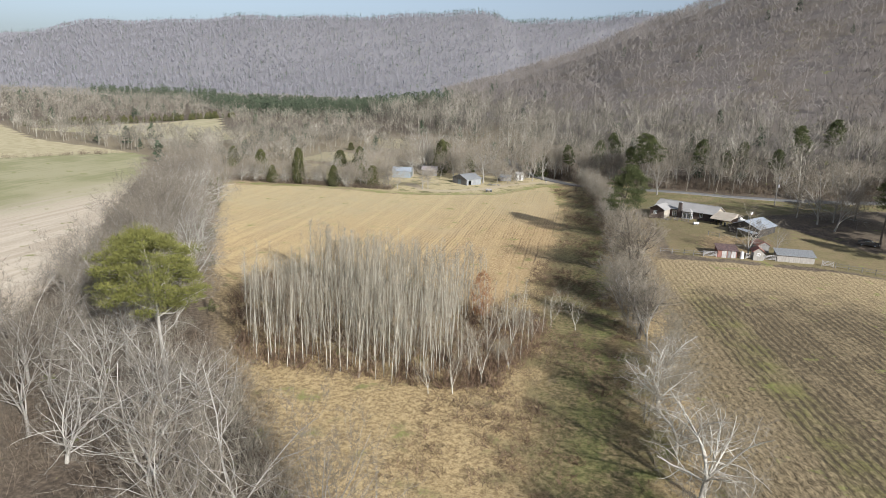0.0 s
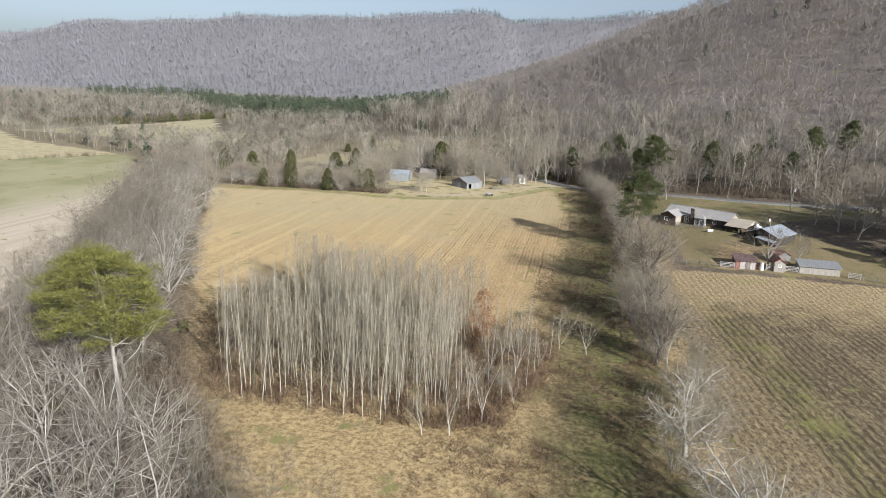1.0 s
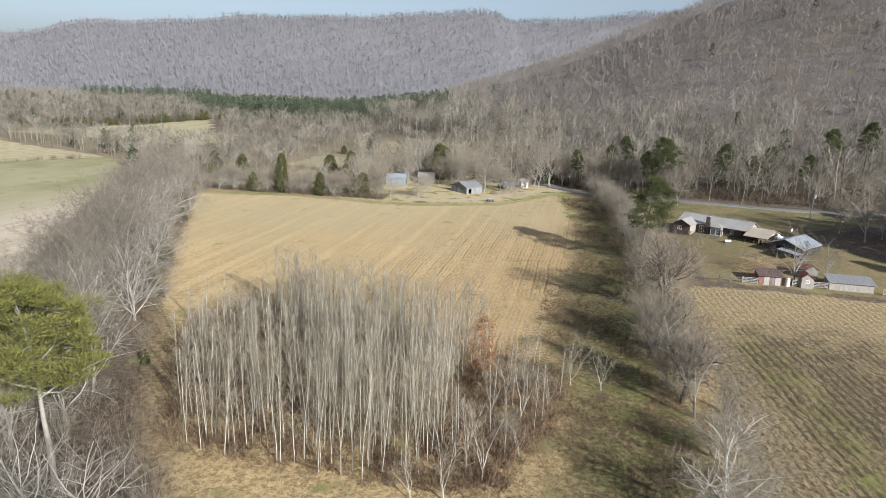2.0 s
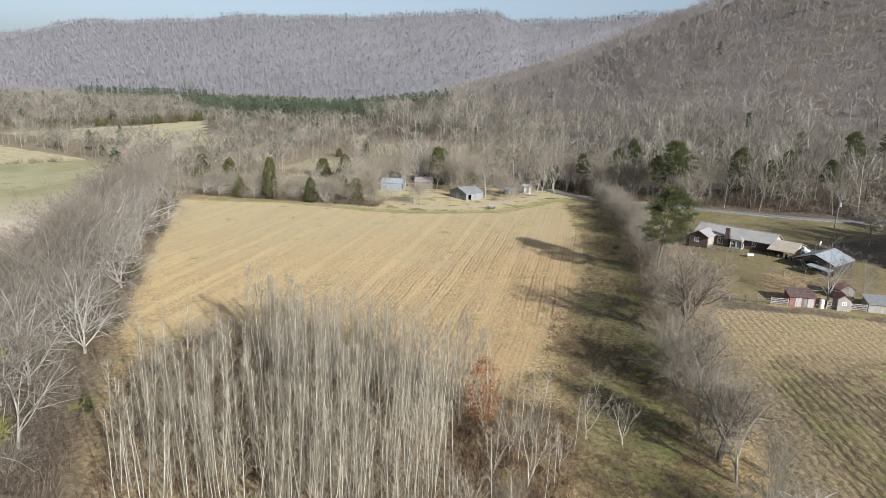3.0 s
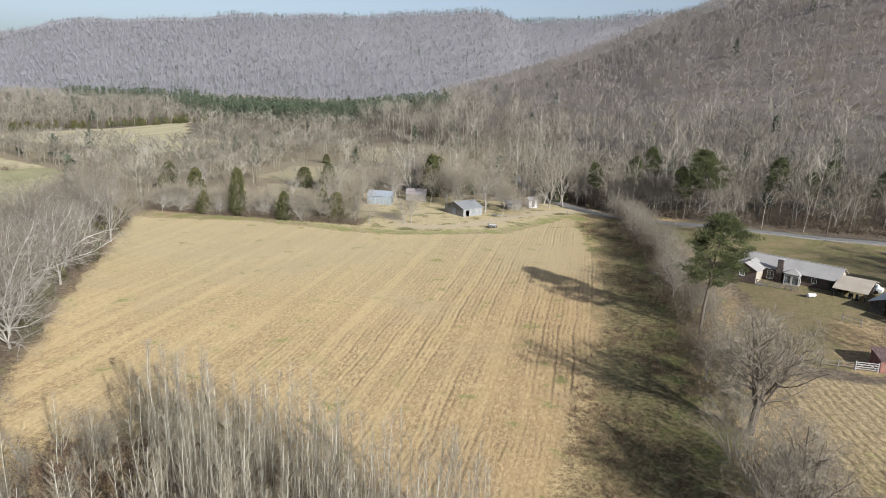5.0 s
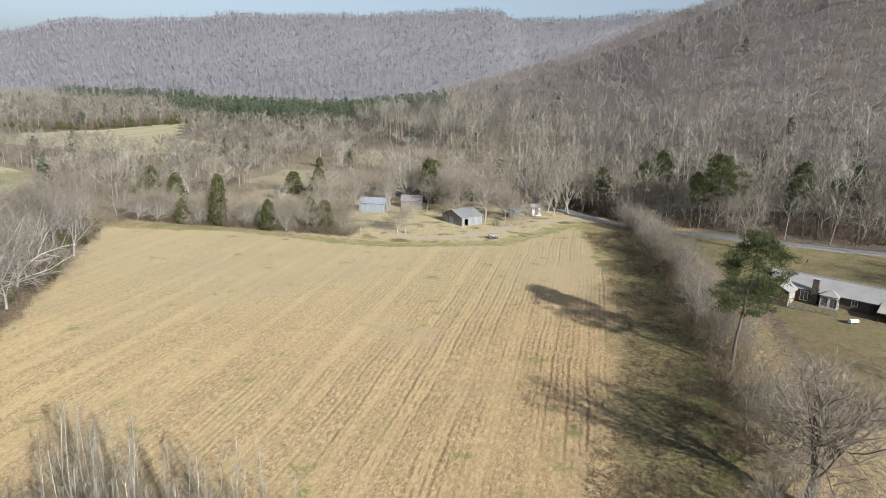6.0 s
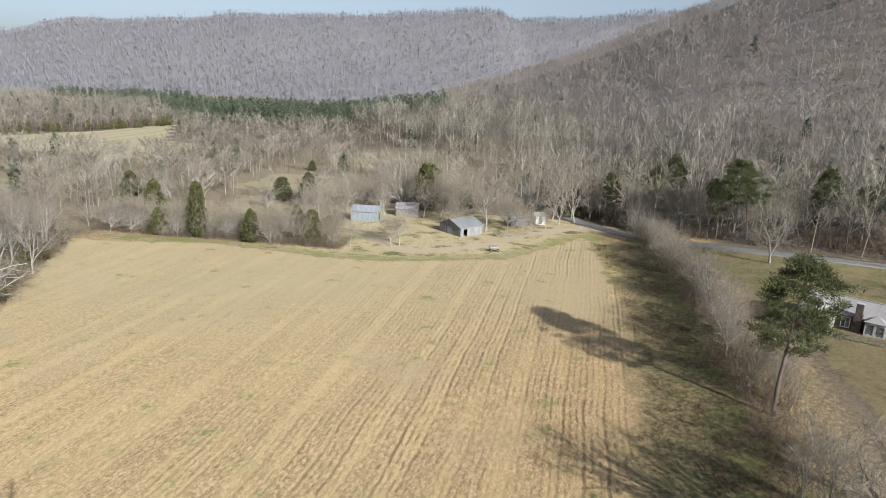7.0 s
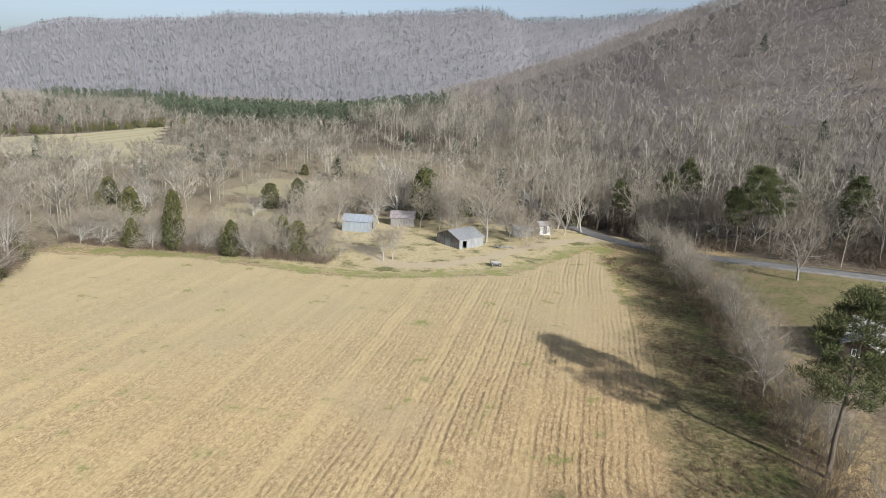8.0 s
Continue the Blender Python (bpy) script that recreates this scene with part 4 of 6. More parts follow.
poplars = [tree_master("poplar", pop_shapes[i], (M_POPBARK, M_POPTWIG), STEM, "slim pale leafless poplar sapling in a dense thicket", "tree", "poplar thicket") for i in range(9)]
saplings = [tree_master("sapling", bare_tree(520 + i, 6.5, 4, 0.8, 0.5, 0.14, 5, r0=0.075, last=1, twig_len=0.9, twig_w=0.024, shoots=(14, 5)), (M_POPBARK, M_POPTWIG), STEM, "small pale leafless sapling in rough grass", "tree", "saplings in the rough") for i in range(3)]
shrubs_tall = [tree_master("tall_shrub", tall_shrub(540 + i, 6.0, 12 + i, 0.5 + 0.1 * i), (M_HEDGE, M_HEDGE), STEM, "tall many-stemmed grey leafless shrub in the hedge", "shrub", "hedgerow shrubs") for i in range(4)]
crooked = tree_master("crooked_tree", bare_tree(481, 10.0, 7, 0.2, 1.2, 0.2, 9, r0=0.27, twig_len=0.8, twig_w=0.02, shoots=(9, 6), flare=1.7), (M_PALE, M_OAKTWIG), STEM, "old leafless tree with crooked bleached limbs", "tree", "bleached hedge trees")
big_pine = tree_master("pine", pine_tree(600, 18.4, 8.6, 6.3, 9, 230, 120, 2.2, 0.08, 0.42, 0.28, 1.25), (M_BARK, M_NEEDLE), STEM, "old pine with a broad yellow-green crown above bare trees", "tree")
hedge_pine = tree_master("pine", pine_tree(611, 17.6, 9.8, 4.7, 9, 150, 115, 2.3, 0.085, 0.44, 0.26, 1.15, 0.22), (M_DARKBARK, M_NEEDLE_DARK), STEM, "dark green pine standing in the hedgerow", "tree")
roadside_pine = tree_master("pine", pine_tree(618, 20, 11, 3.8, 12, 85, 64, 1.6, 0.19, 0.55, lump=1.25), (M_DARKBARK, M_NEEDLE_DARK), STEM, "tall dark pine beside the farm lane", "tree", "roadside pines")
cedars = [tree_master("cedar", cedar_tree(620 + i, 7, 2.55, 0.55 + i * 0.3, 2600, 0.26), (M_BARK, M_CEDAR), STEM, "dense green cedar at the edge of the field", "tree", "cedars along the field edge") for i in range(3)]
oak = tree_master("young_oak", leafy_oak(640), (M_BARK, M_RUSSET), STEM, "young oak keeping its dead russet leaves", "tree")


oak_bare = tree_master("hedgerow_oak", bare_tree(455, 12.0, 7, 0.3, 0.85, 0.22, 12, lean=0.02, r0=0.34, twig_len=0.95, twig_w=0.024, shoots=(12, 7), flare=1.15), (M_DARKBARK, M_OAKTWIG), STEM, "leafless spreading oak with a dark trunk", "tree", "dark-trunked oaks")


def any_bare(rng, odds=0.72):
    return grey[rng.integers(6)] if rng.random() < odds else wide[rng.integers(3)]


# along the left side of the field
rng = np.random.default_rng(21)
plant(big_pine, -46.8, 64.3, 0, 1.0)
for cx, cy, i, turn, sc in ((-36.0, 46.0, 0, 0, 1.25), (-42.5, 57.5, 1, 40, 0.95), (-40.0, 60.5, 2, 200, 0.85), (-50.5, 58.0, 1, 120, 1.0), (-45.5, 47.0, 2, 300, 1.05), (-57.5, 68.0, 0, 80, 0.95)):
    plant(pale[i], cx, cy, turn, sc)
plant(grey[1], -52.5, 50, 0, 1.15)
plant(grey[3], -62, 60, 200, 1.2)
for cx, cy, sc in ((-26.5, 48.5, 0.95), (-29.5, 52.0, 0.9), (-24.0, 45.5, 0.85), (-31.0, 46.5, 1.0), (-33.0, 56.0, 0.8), (-36.0, 62.0, 0.7), (-28.0, 43.0, 1.0), (-52, 71, 0.7), (-54, 77, 0.75)):
    plant(shrubs_tall[rng.integers(4)], cx, cy, rng.random() * 360, sc)
for yy in np.concatenate([np.arange(36, 95, 7.5), np.arange(95, 208, 5.4)]):
    ex = float(np.interp(yy, EDGE_Y, EDGE_X))
    for off in (7.5, 17, 27) if yy < 95 else (6, 13, 20):
        px, py = ex - off + 2.0 * rng.normal(), yy + 2.0 * rng.normal()
        t_ = min(1, max(0, ((px + 47) * 10 + (py - 64) * -18) / 424))
        near = np.hypot(px + 47 - 10 * t_, py - 64 + 18 * t_) < 7.5 or np.hypot(px + 36.6, py - 46) < 6
        size = 1.0 + 0.3 * rng.random() - (0.2 if off > 18 else 0)
        m, turn = any_bare(rng), rng.random() * 360
        if yy > 92 and off < 10 and rng.random() < 0.6:
            m, size = pale[rng.integers(3)], size * 0.95
        if off > 20 and px > -58 or near:
            continue
        plant(m, px, py, turn, size)

# thicket of poplars
k, placed, deep = 0, [], []
while k < 430:
    px, py = rng.uniform(-58, -12), rng.uniform(71, 113)
    d_ = inside(POPLARS, np.array([px]), np.array([py]))[0]
    if d_ < 0.2 or any((px - a) ** 2 + (py - b) ** 2 < 0.55 for a, b in placed) or np.hypot(px + 13.5, py - 95.6) < 2.3 or px > -16.5 and 84 < py < 95:
        continue
    brushy = px < np.interp(py, [74, 87, 91, 94, 96.6, 100.4, 105, 111], [-46, -44, -41, -36, -38, -41.4, -45, -49.8])
    if brushy and rng.random() < (0.97 if py > 90 else 0.5) or not brushy and py < 96 and rng.random() < 0.45:
        continue
    placed.append((px, py))
    size = 0.52 if brushy else 0.66 if px > -17 else 0.74 - 0.003 * max(0, py - 85) if px > -40 else 0.68
    size += 0.21 * rng.random()
    k += 1
    if py > 98 and not brushy:
        deep.append((px, py, size))
    else:
        plant(poplars[rng.integers(9)], px, py, rng.random() * 360, size)
dx_, dy_, ds_ = np.array(deep).T
scatter("poplar_stand", [w_ for w_, t_ in pop_shapes], dx_, dy_, ds_, M_POPBARK, "pale stems of crowded leafless poplars in the thicket", "trees", np.random.default_rng(61), 0.2)
scatter("poplar_twigs", [t_ for w_, t_ in pop_shapes], dx_, dy_, ds_, M_POPTWIG, "fine upright twigs of crowded leafless poplars", "trees", np.random.default_rng(61), 0.2)
plant(oak, -13.8, 96.0, 0, 1.12)
for px, py, sc in ((-8.2, 86.8, 1.2), (-3.1, 97.6, 1.0), (-13.2, 71.2, 1.2), (-10.4, 75.0, 1.15), (0.6, 97.5, 0.95), (-9, 100.5, 0.85), (-5.5, 91, 0.7), (-2, 108, 0.6), (-11.5, 88, 1.0), (-12.6, 79, 1.05), (-7.5, 80, 0.7), (-10.5, 92, 0.9), (-16, 70.4, 0.8), (-52.5, 97, 0.8), (-55, 106.5, 0.85), (-58.5, 105, 0.6), (-49.5, 90, 0.8)):
    plant(saplings[rng.integers(3)], px, py, rng.random() * 360, sc)
for px, py, sc in ((-10.8, 83, 0.62), (-9.4, 90.5, 0.6), (-7.0, 93.5, 0.52), (-10.6, 98.5, 0.6), (-5.8, 88, 0.5), (-12.0, 75.5, 0.62), (-11.6, 91.5, 0.64), (-8.8, 79, 0.55), (-6.4, 84, 0.5), (-9.0, 103, 0.5), (-4.2, 94, 0.48), (-13.4, 77.5, 0.6), (-7.8, 98.5, 0.55)):
    plant(poplars[rng.integers(9)], px, py, rng.random() * 360, sc, 1.0, "young pale leafless poplar beside the thicket")
for px, py, sc in ((-53.5, 109.5, 0.75), (-52.0, 107.5, 0.65), (-55.5, 103, 0.6), (-50, 104.5, 0.7), (-53, 99, 0.6), (-48, 100, 0.65), (-50.5, 95, 0.6), (-9.5, 84, 0.55), (-8.5, 96, 0.6)):
    plant(shrubs_tall[rng.integers(4)], px, py, rng.random() * 360, sc, 1.0, "brown many-stemmed leafless shrub beside the thicket")


# hedgerow on the right
def hedge_x(v):
    return np.interp(v, [40, 58, 100, 130, 160, 200, 215, 252], [14, 12.5, 9.5, 9.5, 8.5, 7.5, 5.5, 1.0])


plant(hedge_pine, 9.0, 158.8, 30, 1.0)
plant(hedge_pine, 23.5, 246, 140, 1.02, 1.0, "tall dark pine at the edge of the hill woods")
for cx, cy, turn, sc in ((12.8, 56.8, 20, 1.15), (10.7, 73.4, 130, 0.95), (12.4, 84.5, 260, 0.75), (15.5, 43.0, 200, 1.1), (17.5, 33.0, 310, 1.15), (11.6, 64.5, 80, 0.7)):
    plant(crooked, cx, cy, turn, sc)
plant(oak_bare, 17.0, 39.0, 10, 0.95)
plant(oak_bare, 9.9, 97.0, 140, 0.85)
plant(oak_bare, 10.4, 112.0, 290, 0.9)
plant(oak_bare, 10.2, 130.4, 70, 1.3, 1.0, "leafless spreading oak with a dark trunk in the hedgerow")
for yy in np.concatenate([np.arange(46, 92, 3.6), np.arange(92, 152, 3.0), np.arange(162, 250, 4.6)]):
    px, py, i, turn, u = hedge_x(yy) + 1.0 + 1.7 * rng.normal(), yy + 0.8 * rng.normal(), rng.integers(4), rng.random() * 360, rng.random()
    if np.hypot(px - 10.2, py - 130.4) < 1.5:
        continue
    plant(shrubs_tall[i], px, py, turn, (0.75 if yy < 92 else 0.9) + 0.35 * u)
for yy in np.concatenate([np.arange(92, 150, 8.5), np.arange(162, 254, 6.5)]):
    px, py = hedge_x(yy) + 1.3 * rng.normal(), yy + 1.2 * rng.normal()
    m, turn, u = any_bare(rng, 0.8), rng.random() * 360, rng.random()
    if abs(py - 156) < 5 or abs(py - 130.4) < 7:
        continue
    plant(m, px, py, turn, (0.5 if py > 160 else 0.6) + 0.22 * u)

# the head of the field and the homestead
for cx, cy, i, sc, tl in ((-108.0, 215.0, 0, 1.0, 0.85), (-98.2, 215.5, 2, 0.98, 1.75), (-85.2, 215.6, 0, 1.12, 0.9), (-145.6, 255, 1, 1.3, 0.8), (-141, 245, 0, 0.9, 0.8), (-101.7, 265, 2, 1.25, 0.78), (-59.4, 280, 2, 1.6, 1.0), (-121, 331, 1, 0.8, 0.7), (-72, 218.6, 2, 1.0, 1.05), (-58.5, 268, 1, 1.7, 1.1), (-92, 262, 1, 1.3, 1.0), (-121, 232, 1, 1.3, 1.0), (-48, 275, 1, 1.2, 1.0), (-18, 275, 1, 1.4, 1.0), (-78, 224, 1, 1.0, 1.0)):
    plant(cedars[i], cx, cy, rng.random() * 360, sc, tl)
for t in np.arange(0, 1, 0.032):
    plant(yard[rng.integers(5)], -126 + 62 * t + rng.normal(), 214 + 3.5 * t + 4.5 * rng.random(), rng.random() * 360, 0.5 + 0.3 * rng.random())
for cx, cy, sc in ((-66.5, 219.8, 1.05), (-54.7, 221.8, 0.85), (-53.2, 223.6, 0.8), (-56, 256, 1.05), (-50, 253, 0.75), (-47, 259, 1.0), (-67, 256, 0.85), (-76, 250, 0.9), (-34, 259, 1.05), (-23, 255, 0.6), (-46, 250, 0.7), (-53, 266, 1.1), (-82, 236, 0.8), (-32.5, 249.5, 0.85), (-30.2, 252.5, 0.8), (-28.6, 251, 0.7), (-20, 261, 1.15), (-16, 266, 1.45), (-1, 266, 1.4), (-26, 300, 1.5), (-66, 277, 1.4), (-71, 264, 1.2), (-90, 276, 1.0), (-40, 285, 1.5), (-14, 290, 1.4), (-79, 232, 0.9), (-80, 242, 1.0), (-82, 217, 0.7), (-73, 219, 0.6),
                   (-70, 262, 1.2), (-62, 267, 1.1), (-50, 262, 1.2), (-44, 266, 1.1), (-30, 270, 1.3), (-22, 268, 1.3), (5, 262, 1.2), (14, 252, 1.2), (-78, 256, 1.1), (-84, 250, 1.0), (-55, 275, 1.3), (-12, 272, 1.3)):
    plant(yard[rng.integers(5)], cx, cy, rng.random() * 360, sc)
for cx, cy, sc in ((-91.5, 215.5, 0.62), (-80.5, 215.6, 0.6), (-103, 214.8, 0.5), (-94, 218, 0.5), (-114, 213.5, 0.6), (-119, 213, 0.65), (-100, 252, 0.6), (-66, 276, 1.0), (-128, 246, 0.8), (-133, 256, 0.9)):
    plant(pale[rng.integers(3)], cx, cy, rng.random() * 360, sc)
plant(pale[1], -66.7, 271.4, 30, 1.6, 1.0, "very tall pale leafless tree behind the sheds")
plant(yard[1], -37.4, 246.0, 0, 1.7, 1.0, "tall leafless shade tree beside the weathered barn")
plant(wide[1], 23.6, 224.6, 200, 1.25, 1.0, "old leafless roadside tree with pale crooked limbs")
for cx, cy, sc in ((62.5, 180, 1.4), (61, 188, 1.3), (72.5, 196, 1.5), (66, 192, 1.2), (80, 186, 1.4), (76, 178, 1.3), (58, 196, 1.1), (88, 196, 1.4)):
    plant(yard[rng.integers(5)], cx, cy, rng.random() * 360, sc)
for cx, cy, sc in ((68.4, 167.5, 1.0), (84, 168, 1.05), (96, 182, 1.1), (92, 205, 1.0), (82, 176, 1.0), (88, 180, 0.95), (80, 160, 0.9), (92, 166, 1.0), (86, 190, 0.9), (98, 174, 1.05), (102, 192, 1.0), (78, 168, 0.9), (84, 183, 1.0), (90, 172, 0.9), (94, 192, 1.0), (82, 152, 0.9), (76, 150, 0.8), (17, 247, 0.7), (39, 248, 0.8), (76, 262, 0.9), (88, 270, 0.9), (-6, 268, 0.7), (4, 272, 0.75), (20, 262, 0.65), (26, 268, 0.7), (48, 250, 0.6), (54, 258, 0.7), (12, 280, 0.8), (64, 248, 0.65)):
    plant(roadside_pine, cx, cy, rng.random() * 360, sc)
for px in np.arange(-6, 120, 6.5):
    ry = float(np.interp(px, [-30, -15, 0, 14, 27, 43, 60, 90, 140], [298, 271, 257, 245, 237, 233.5, 230, 229, 237]))
    plant(yard[rng.integers(5)], px + 1.5 * rng.normal(), ry + 6 + 12 * rng.random(), rng.random() * 360, 0.9 + 0.4 * rng.random())
for cx, cy, sc in ((37.0, 153.6, 0.64), (44, 158, 0.42)):
    plant(wide[0], cx, cy, rng.random() * 360, sc * 1.5, 1.0, "small leafless yard tree behind the sheds")

# brush along the hedges and under the trees
rng = np.random.default_rng(31)
bx, by, bs = [], [], []
for yy in np.arange(36, 208, 0.62):
    ex = float(np.interp(yy, EDGE_Y, EDGE_X))
    for _ in range(3):
        bx.append(ex + 0.5 - (34 if yy < 95 else 21) * rng.random()), by.append(yy + rng.normal()), bs.append((1.1 if yy < 80 else 0.7) + 0.8 * rng.random())
for yy in np.concatenate([np.arange(44, 115, 2.2), np.arange(115, 255, 1.0)]):
    bx.append(hedge_x(yy) + 1.9 * rng.normal()), by.append(yy), bs.append(0.55 + 0.75 * rng.random())
for _ in range(300):
    px, py = rng.uniform(-60, -3), rng.uniform(66, 116)
    d = inside(POPLARS, np.array([px]), np.array([py]))[0]
    if d > -2.5:
        bx.append(px), by.append(py), bs.append(0.35 + 0.4 * rng.random())
for _ in range(700):
    t = rng.random()
    bx.append(-124 + 60 * t), by.append(212 + 3.5 * t + 4 * rng.random()), bs.append(0.4 + 0.7 * rng.random())
for _ in range(300):
    t = rng.random()
    bx.append(rng.uniform(-12, 6)), by.append(rng.uniform(66, 112)), bs.append(0.25 + 0.3 * rng.random())
shrubs = [shrub(700 + i, 2.5, 10, 0.5, 6, 0.035) for i in range(6)]
scatter("undergrowth", shrubs, np.array(bx), np.array(by), np.array(bs), M_BRUSH, "tangled brown leafless brush under the trees", "brush", rng, 0.25)
tx, ty = within(POPLARS, 950, rng, -1.2)
sx_, sy_ = within([(-16, 71), (-7, 74), (-3, 90), (-4, 101), (-12, 104)], 240, rng)
tx, ty = np.concatenate([tx, sx_]), np.concatenate([ty, sy_])
scatter("thicket_brush", [shrub(740 + i, 1.9, 10, 0.8, 7, 0.09) for i in range(5)], tx, ty, 0.55 + 0.6 * rng.random(len(tx)), M_DARKBRUSH, "dark reddish-brown brush on the thicket floor", "brush", rng, 0.25)
wx, wy = rng.uniform(-16, 9, 4200), rng.uniform(52, 240, 4200)
k = (inside(FIELD, wx, wy) < -0.5) & (inside(POPLARS, wx, wy) < -1) & (wobble(wx * 9, wy * 9, 3) + 0.25 * rng.normal(size=4200) > 0.1)
scatter("dead_weeds", [shrub(780 + i, 1.0, 8, 0.9, 6, 0.06) for i in range(5)], wx[k], wy[k], 0.5 + 0.9 * rng.random(k.sum()), M_DARKBRUSH, "dead brown weeds in the rough strip", "weeds", rng, 0.3)
rx_ = rng.uniform(-30, 150, 900)
ry_ = np.interp(rx_, [-30, -15, 0, 14, 27, 43, 60, 90, 140, 160], [298, 271, 257, 245, 237, 233.5, 230, 229, 237, 240]) + 1.5 + np.abs(rng.normal(size=900)) * 12
scatter("roadside_brush", [shrub(750 + i, 3.2, 10, 0.7, 8, 0.14) for i in range(5)], rx_, ry_, 0.35 + 0.7 * rng.random(900), M_BRUSH, "brown brush at the edge of the hill woods", "brush", rng, 0.25)
hx, hy, hs = [], [], []
for yy in np.arange(150, 252, 0.42):
    hx.append(hedge_x(yy) + 0.6 + 2.3 * rng.normal()), hy.append(yy), hs.append(0.4 + 0.55 * rng.random())
tall = [shrub(720 + i, 5.4, 12, 0.42, 11, 0.05) for i in range(6)]
scatter("hedge_brush", tall, np.array(hx), np.array(hy), np.array(hs), M_BRUSH, "tall brown leafless hedge brush", "brush", rng, 0.2)
green = [cedar_tree(760 + i, 3, 1.3, 0.2, 160, 0.3)[1] for i in range(3)]
gx_, gy_ = [], []
for _ in range(70):
    yy = rng.uniform(85, 208)
    gx_.append(float(np.interp(yy, EDGE_Y, EDGE_X)) - rng.uniform(0, 12)), gy_.append(yy)
t_ = rng.random(90)
ex_, ey_ = np.interp(t_, [0, 0.5, 1], [-345, -304, -290]) + 3 * rng.normal(size=90), np.interp(t_, [0, 0.5, 1], [352, 436, 512]) + 5 * rng.normal(size=90)
scatter("field_edge_cedars", green, ex_, ey_, 0.9 + 0.9 * rng.random(90), M_CEDAR, "row of low cedars along the far hay field", "bushes", rng, 0.2)
ox_, oy_ = within(CLEARINGS[2], 110, rng, -3)
scatter("clearing_brush", shrubs, ox_, oy_, 0.5 + 0.8 * rng.random(len(ox_)), M_BRUSH, "scattered brown leafless brush in a clearing", "brush", rng, 0.3)
t_ = rng.random(150)
scatter("field_brush_row", shrubs, -252 + 44 * t_ + 1.5 * rng.normal(size=150), 198 + 64 * t_ + 1.5 * rng.normal(size=150), 0.5 + 0.7 * rng.random(150), M_BRUSH, "thin row of leafless brush between two fields", "brush", rng, 0.2)
scatter("evergreen_brush", green, np.array(gx_), np.array(gy_), 0.5 + 0.5 * rng.random(70), M_CEDAR, "low evergreen bushes under the bare trees", "brush", rng, 0.1)


# ---- straw and grass ----
def tufts(name, px, py, height, width, lean, mat, label, rng, tone=0.25):
    n = len(px)
    pz = land(px, py)
    a, ang = rng.random(n) * 6.283, rng.random(n) * 6.283
    h = height * (0.5 + rng.random(n))
    c = np.stack([px, py, pz - 0.02], 1)
    sx = np.stack([np.cos(a), np.sin(a), np.zeros(n)], 1) * (width * (0.6 + 0.8 * rng.random(n)))[:, None]
    tip = c + np.stack([np.cos(ang) * lean * h, np.sin(ang) * lean * h, h], 1)
    ob = new(name, soup(name, np.stack([c - sx, c + sx, tip], 1), np.clip(0.55 + tone * rng.normal(size=n), 0, 1), mat))
    return tagged(ob, label, "grass", kind="stuff")


rng = np.random.default_rng(41)
fx, fy = within(FIELD, 85000, rng)
fx = np.round(fx / 1.1) * 1.1 + 0.28 * rng.normal(size=len(fx)) + 0.5
tufts("corn_stubble", fx, fy, 0.18, 0.03, 0.9, M_STRAW, "pale broken corn stubble in long rows", rng)
fx, fy = within([(16, 48), (15, 146), (54, 146), (70, 120), (56, 60), (40, 48)], 40000, rng)
tufts("field_trash", fx, fy, 0.13, 0.03, 1.2, M_TRASH, "brown crop residue over the neighbouring field", rng)
fx, fy = within([(-24, 50), (-55, 90), (-64, 104), (-46, 113), (-24, 105), (-10, 110), (-4, 160), (-6, 215), (2, 240), (8, 190), (10, 130), (12, 60), (12, 46)], 85000, rng)
strip = fx > np.interp(fy, [40, 66, 92, 110, 132, 155, 184, 240], [4, -3, -8, -9, -8, -4, -3, -6]) + 1.2 * rng.normal(size=len(fx))
tufts("rough_grass", fx[~strip], fy[~strip], 0.26, 0.02, 0.9, M_WEED, "tall dry grass round the thicket", rng)
tufts("strip_grass", fx[strip], fy[strip], 0.26, 0.02, 0.9, M_SEDGE, "mossy winter grass along the hedge, darkened for its shade", rng)


fx, fy = within(LAWN, 26000, rng, 1.0)
tufts("lawn_grass", fx, fy, 0.12, 0.03, 0.9, M_SEDGE, "short olive winter lawn grass", rng)


# ---- road ----
def ribbon(pts, width, lift, name, mat, n=90):
    c = np.array(pts, float)
    t = np.linspace(0, len(c) - 1, n)
    px, py = np.interp(t, np.arange(len(c)), c[:, 0]), np.interp(t, np.arange(len(c)), c[:, 1])
    ker = np.ones(9) / 9
    qx, qy = np.convolve(np.pad(px, 4, "edge"), ker, "valid"), np.convolve(np.pad(py, 4, "edge"), ker, "valid")
    dx, dy = np.gradient(qx), np.gradient(qy)
    ln = np.hypot(dx, dy)
    nx, ny = -dy / ln, dx / ln
    rows = []
    for o in (-width / 2, -width / 2, -width / 4, 0, width / 4, width / 2, width / 2):
        xx, yy = qx + nx * o, qy + ny * o
        rows.append(np.stack([xx, yy, land(xx, yy) * 0.4 + land(qx, qy) * 0.6 + lift], 1))
    rows[0][:, 2] -= 0.6
    rows[-1][:, 2] -= 0.6
    P = np.concatenate(rows)
    q = [(a * n + i, a * n + i + 1, (a + 1) * n + i + 1, (a + 1) * n + i) for a in range(6) for i in range(n - 1)]
    return new(name, soup(name, P, None, mat, np.array(q)))


ROAD = [(-40, 330), (-24, 285), (-15, 266), (0, 252), (14, 240), (27, 232), (43, 228.5), (60, 225), (90, 224), (140, 232), (260, 262)]
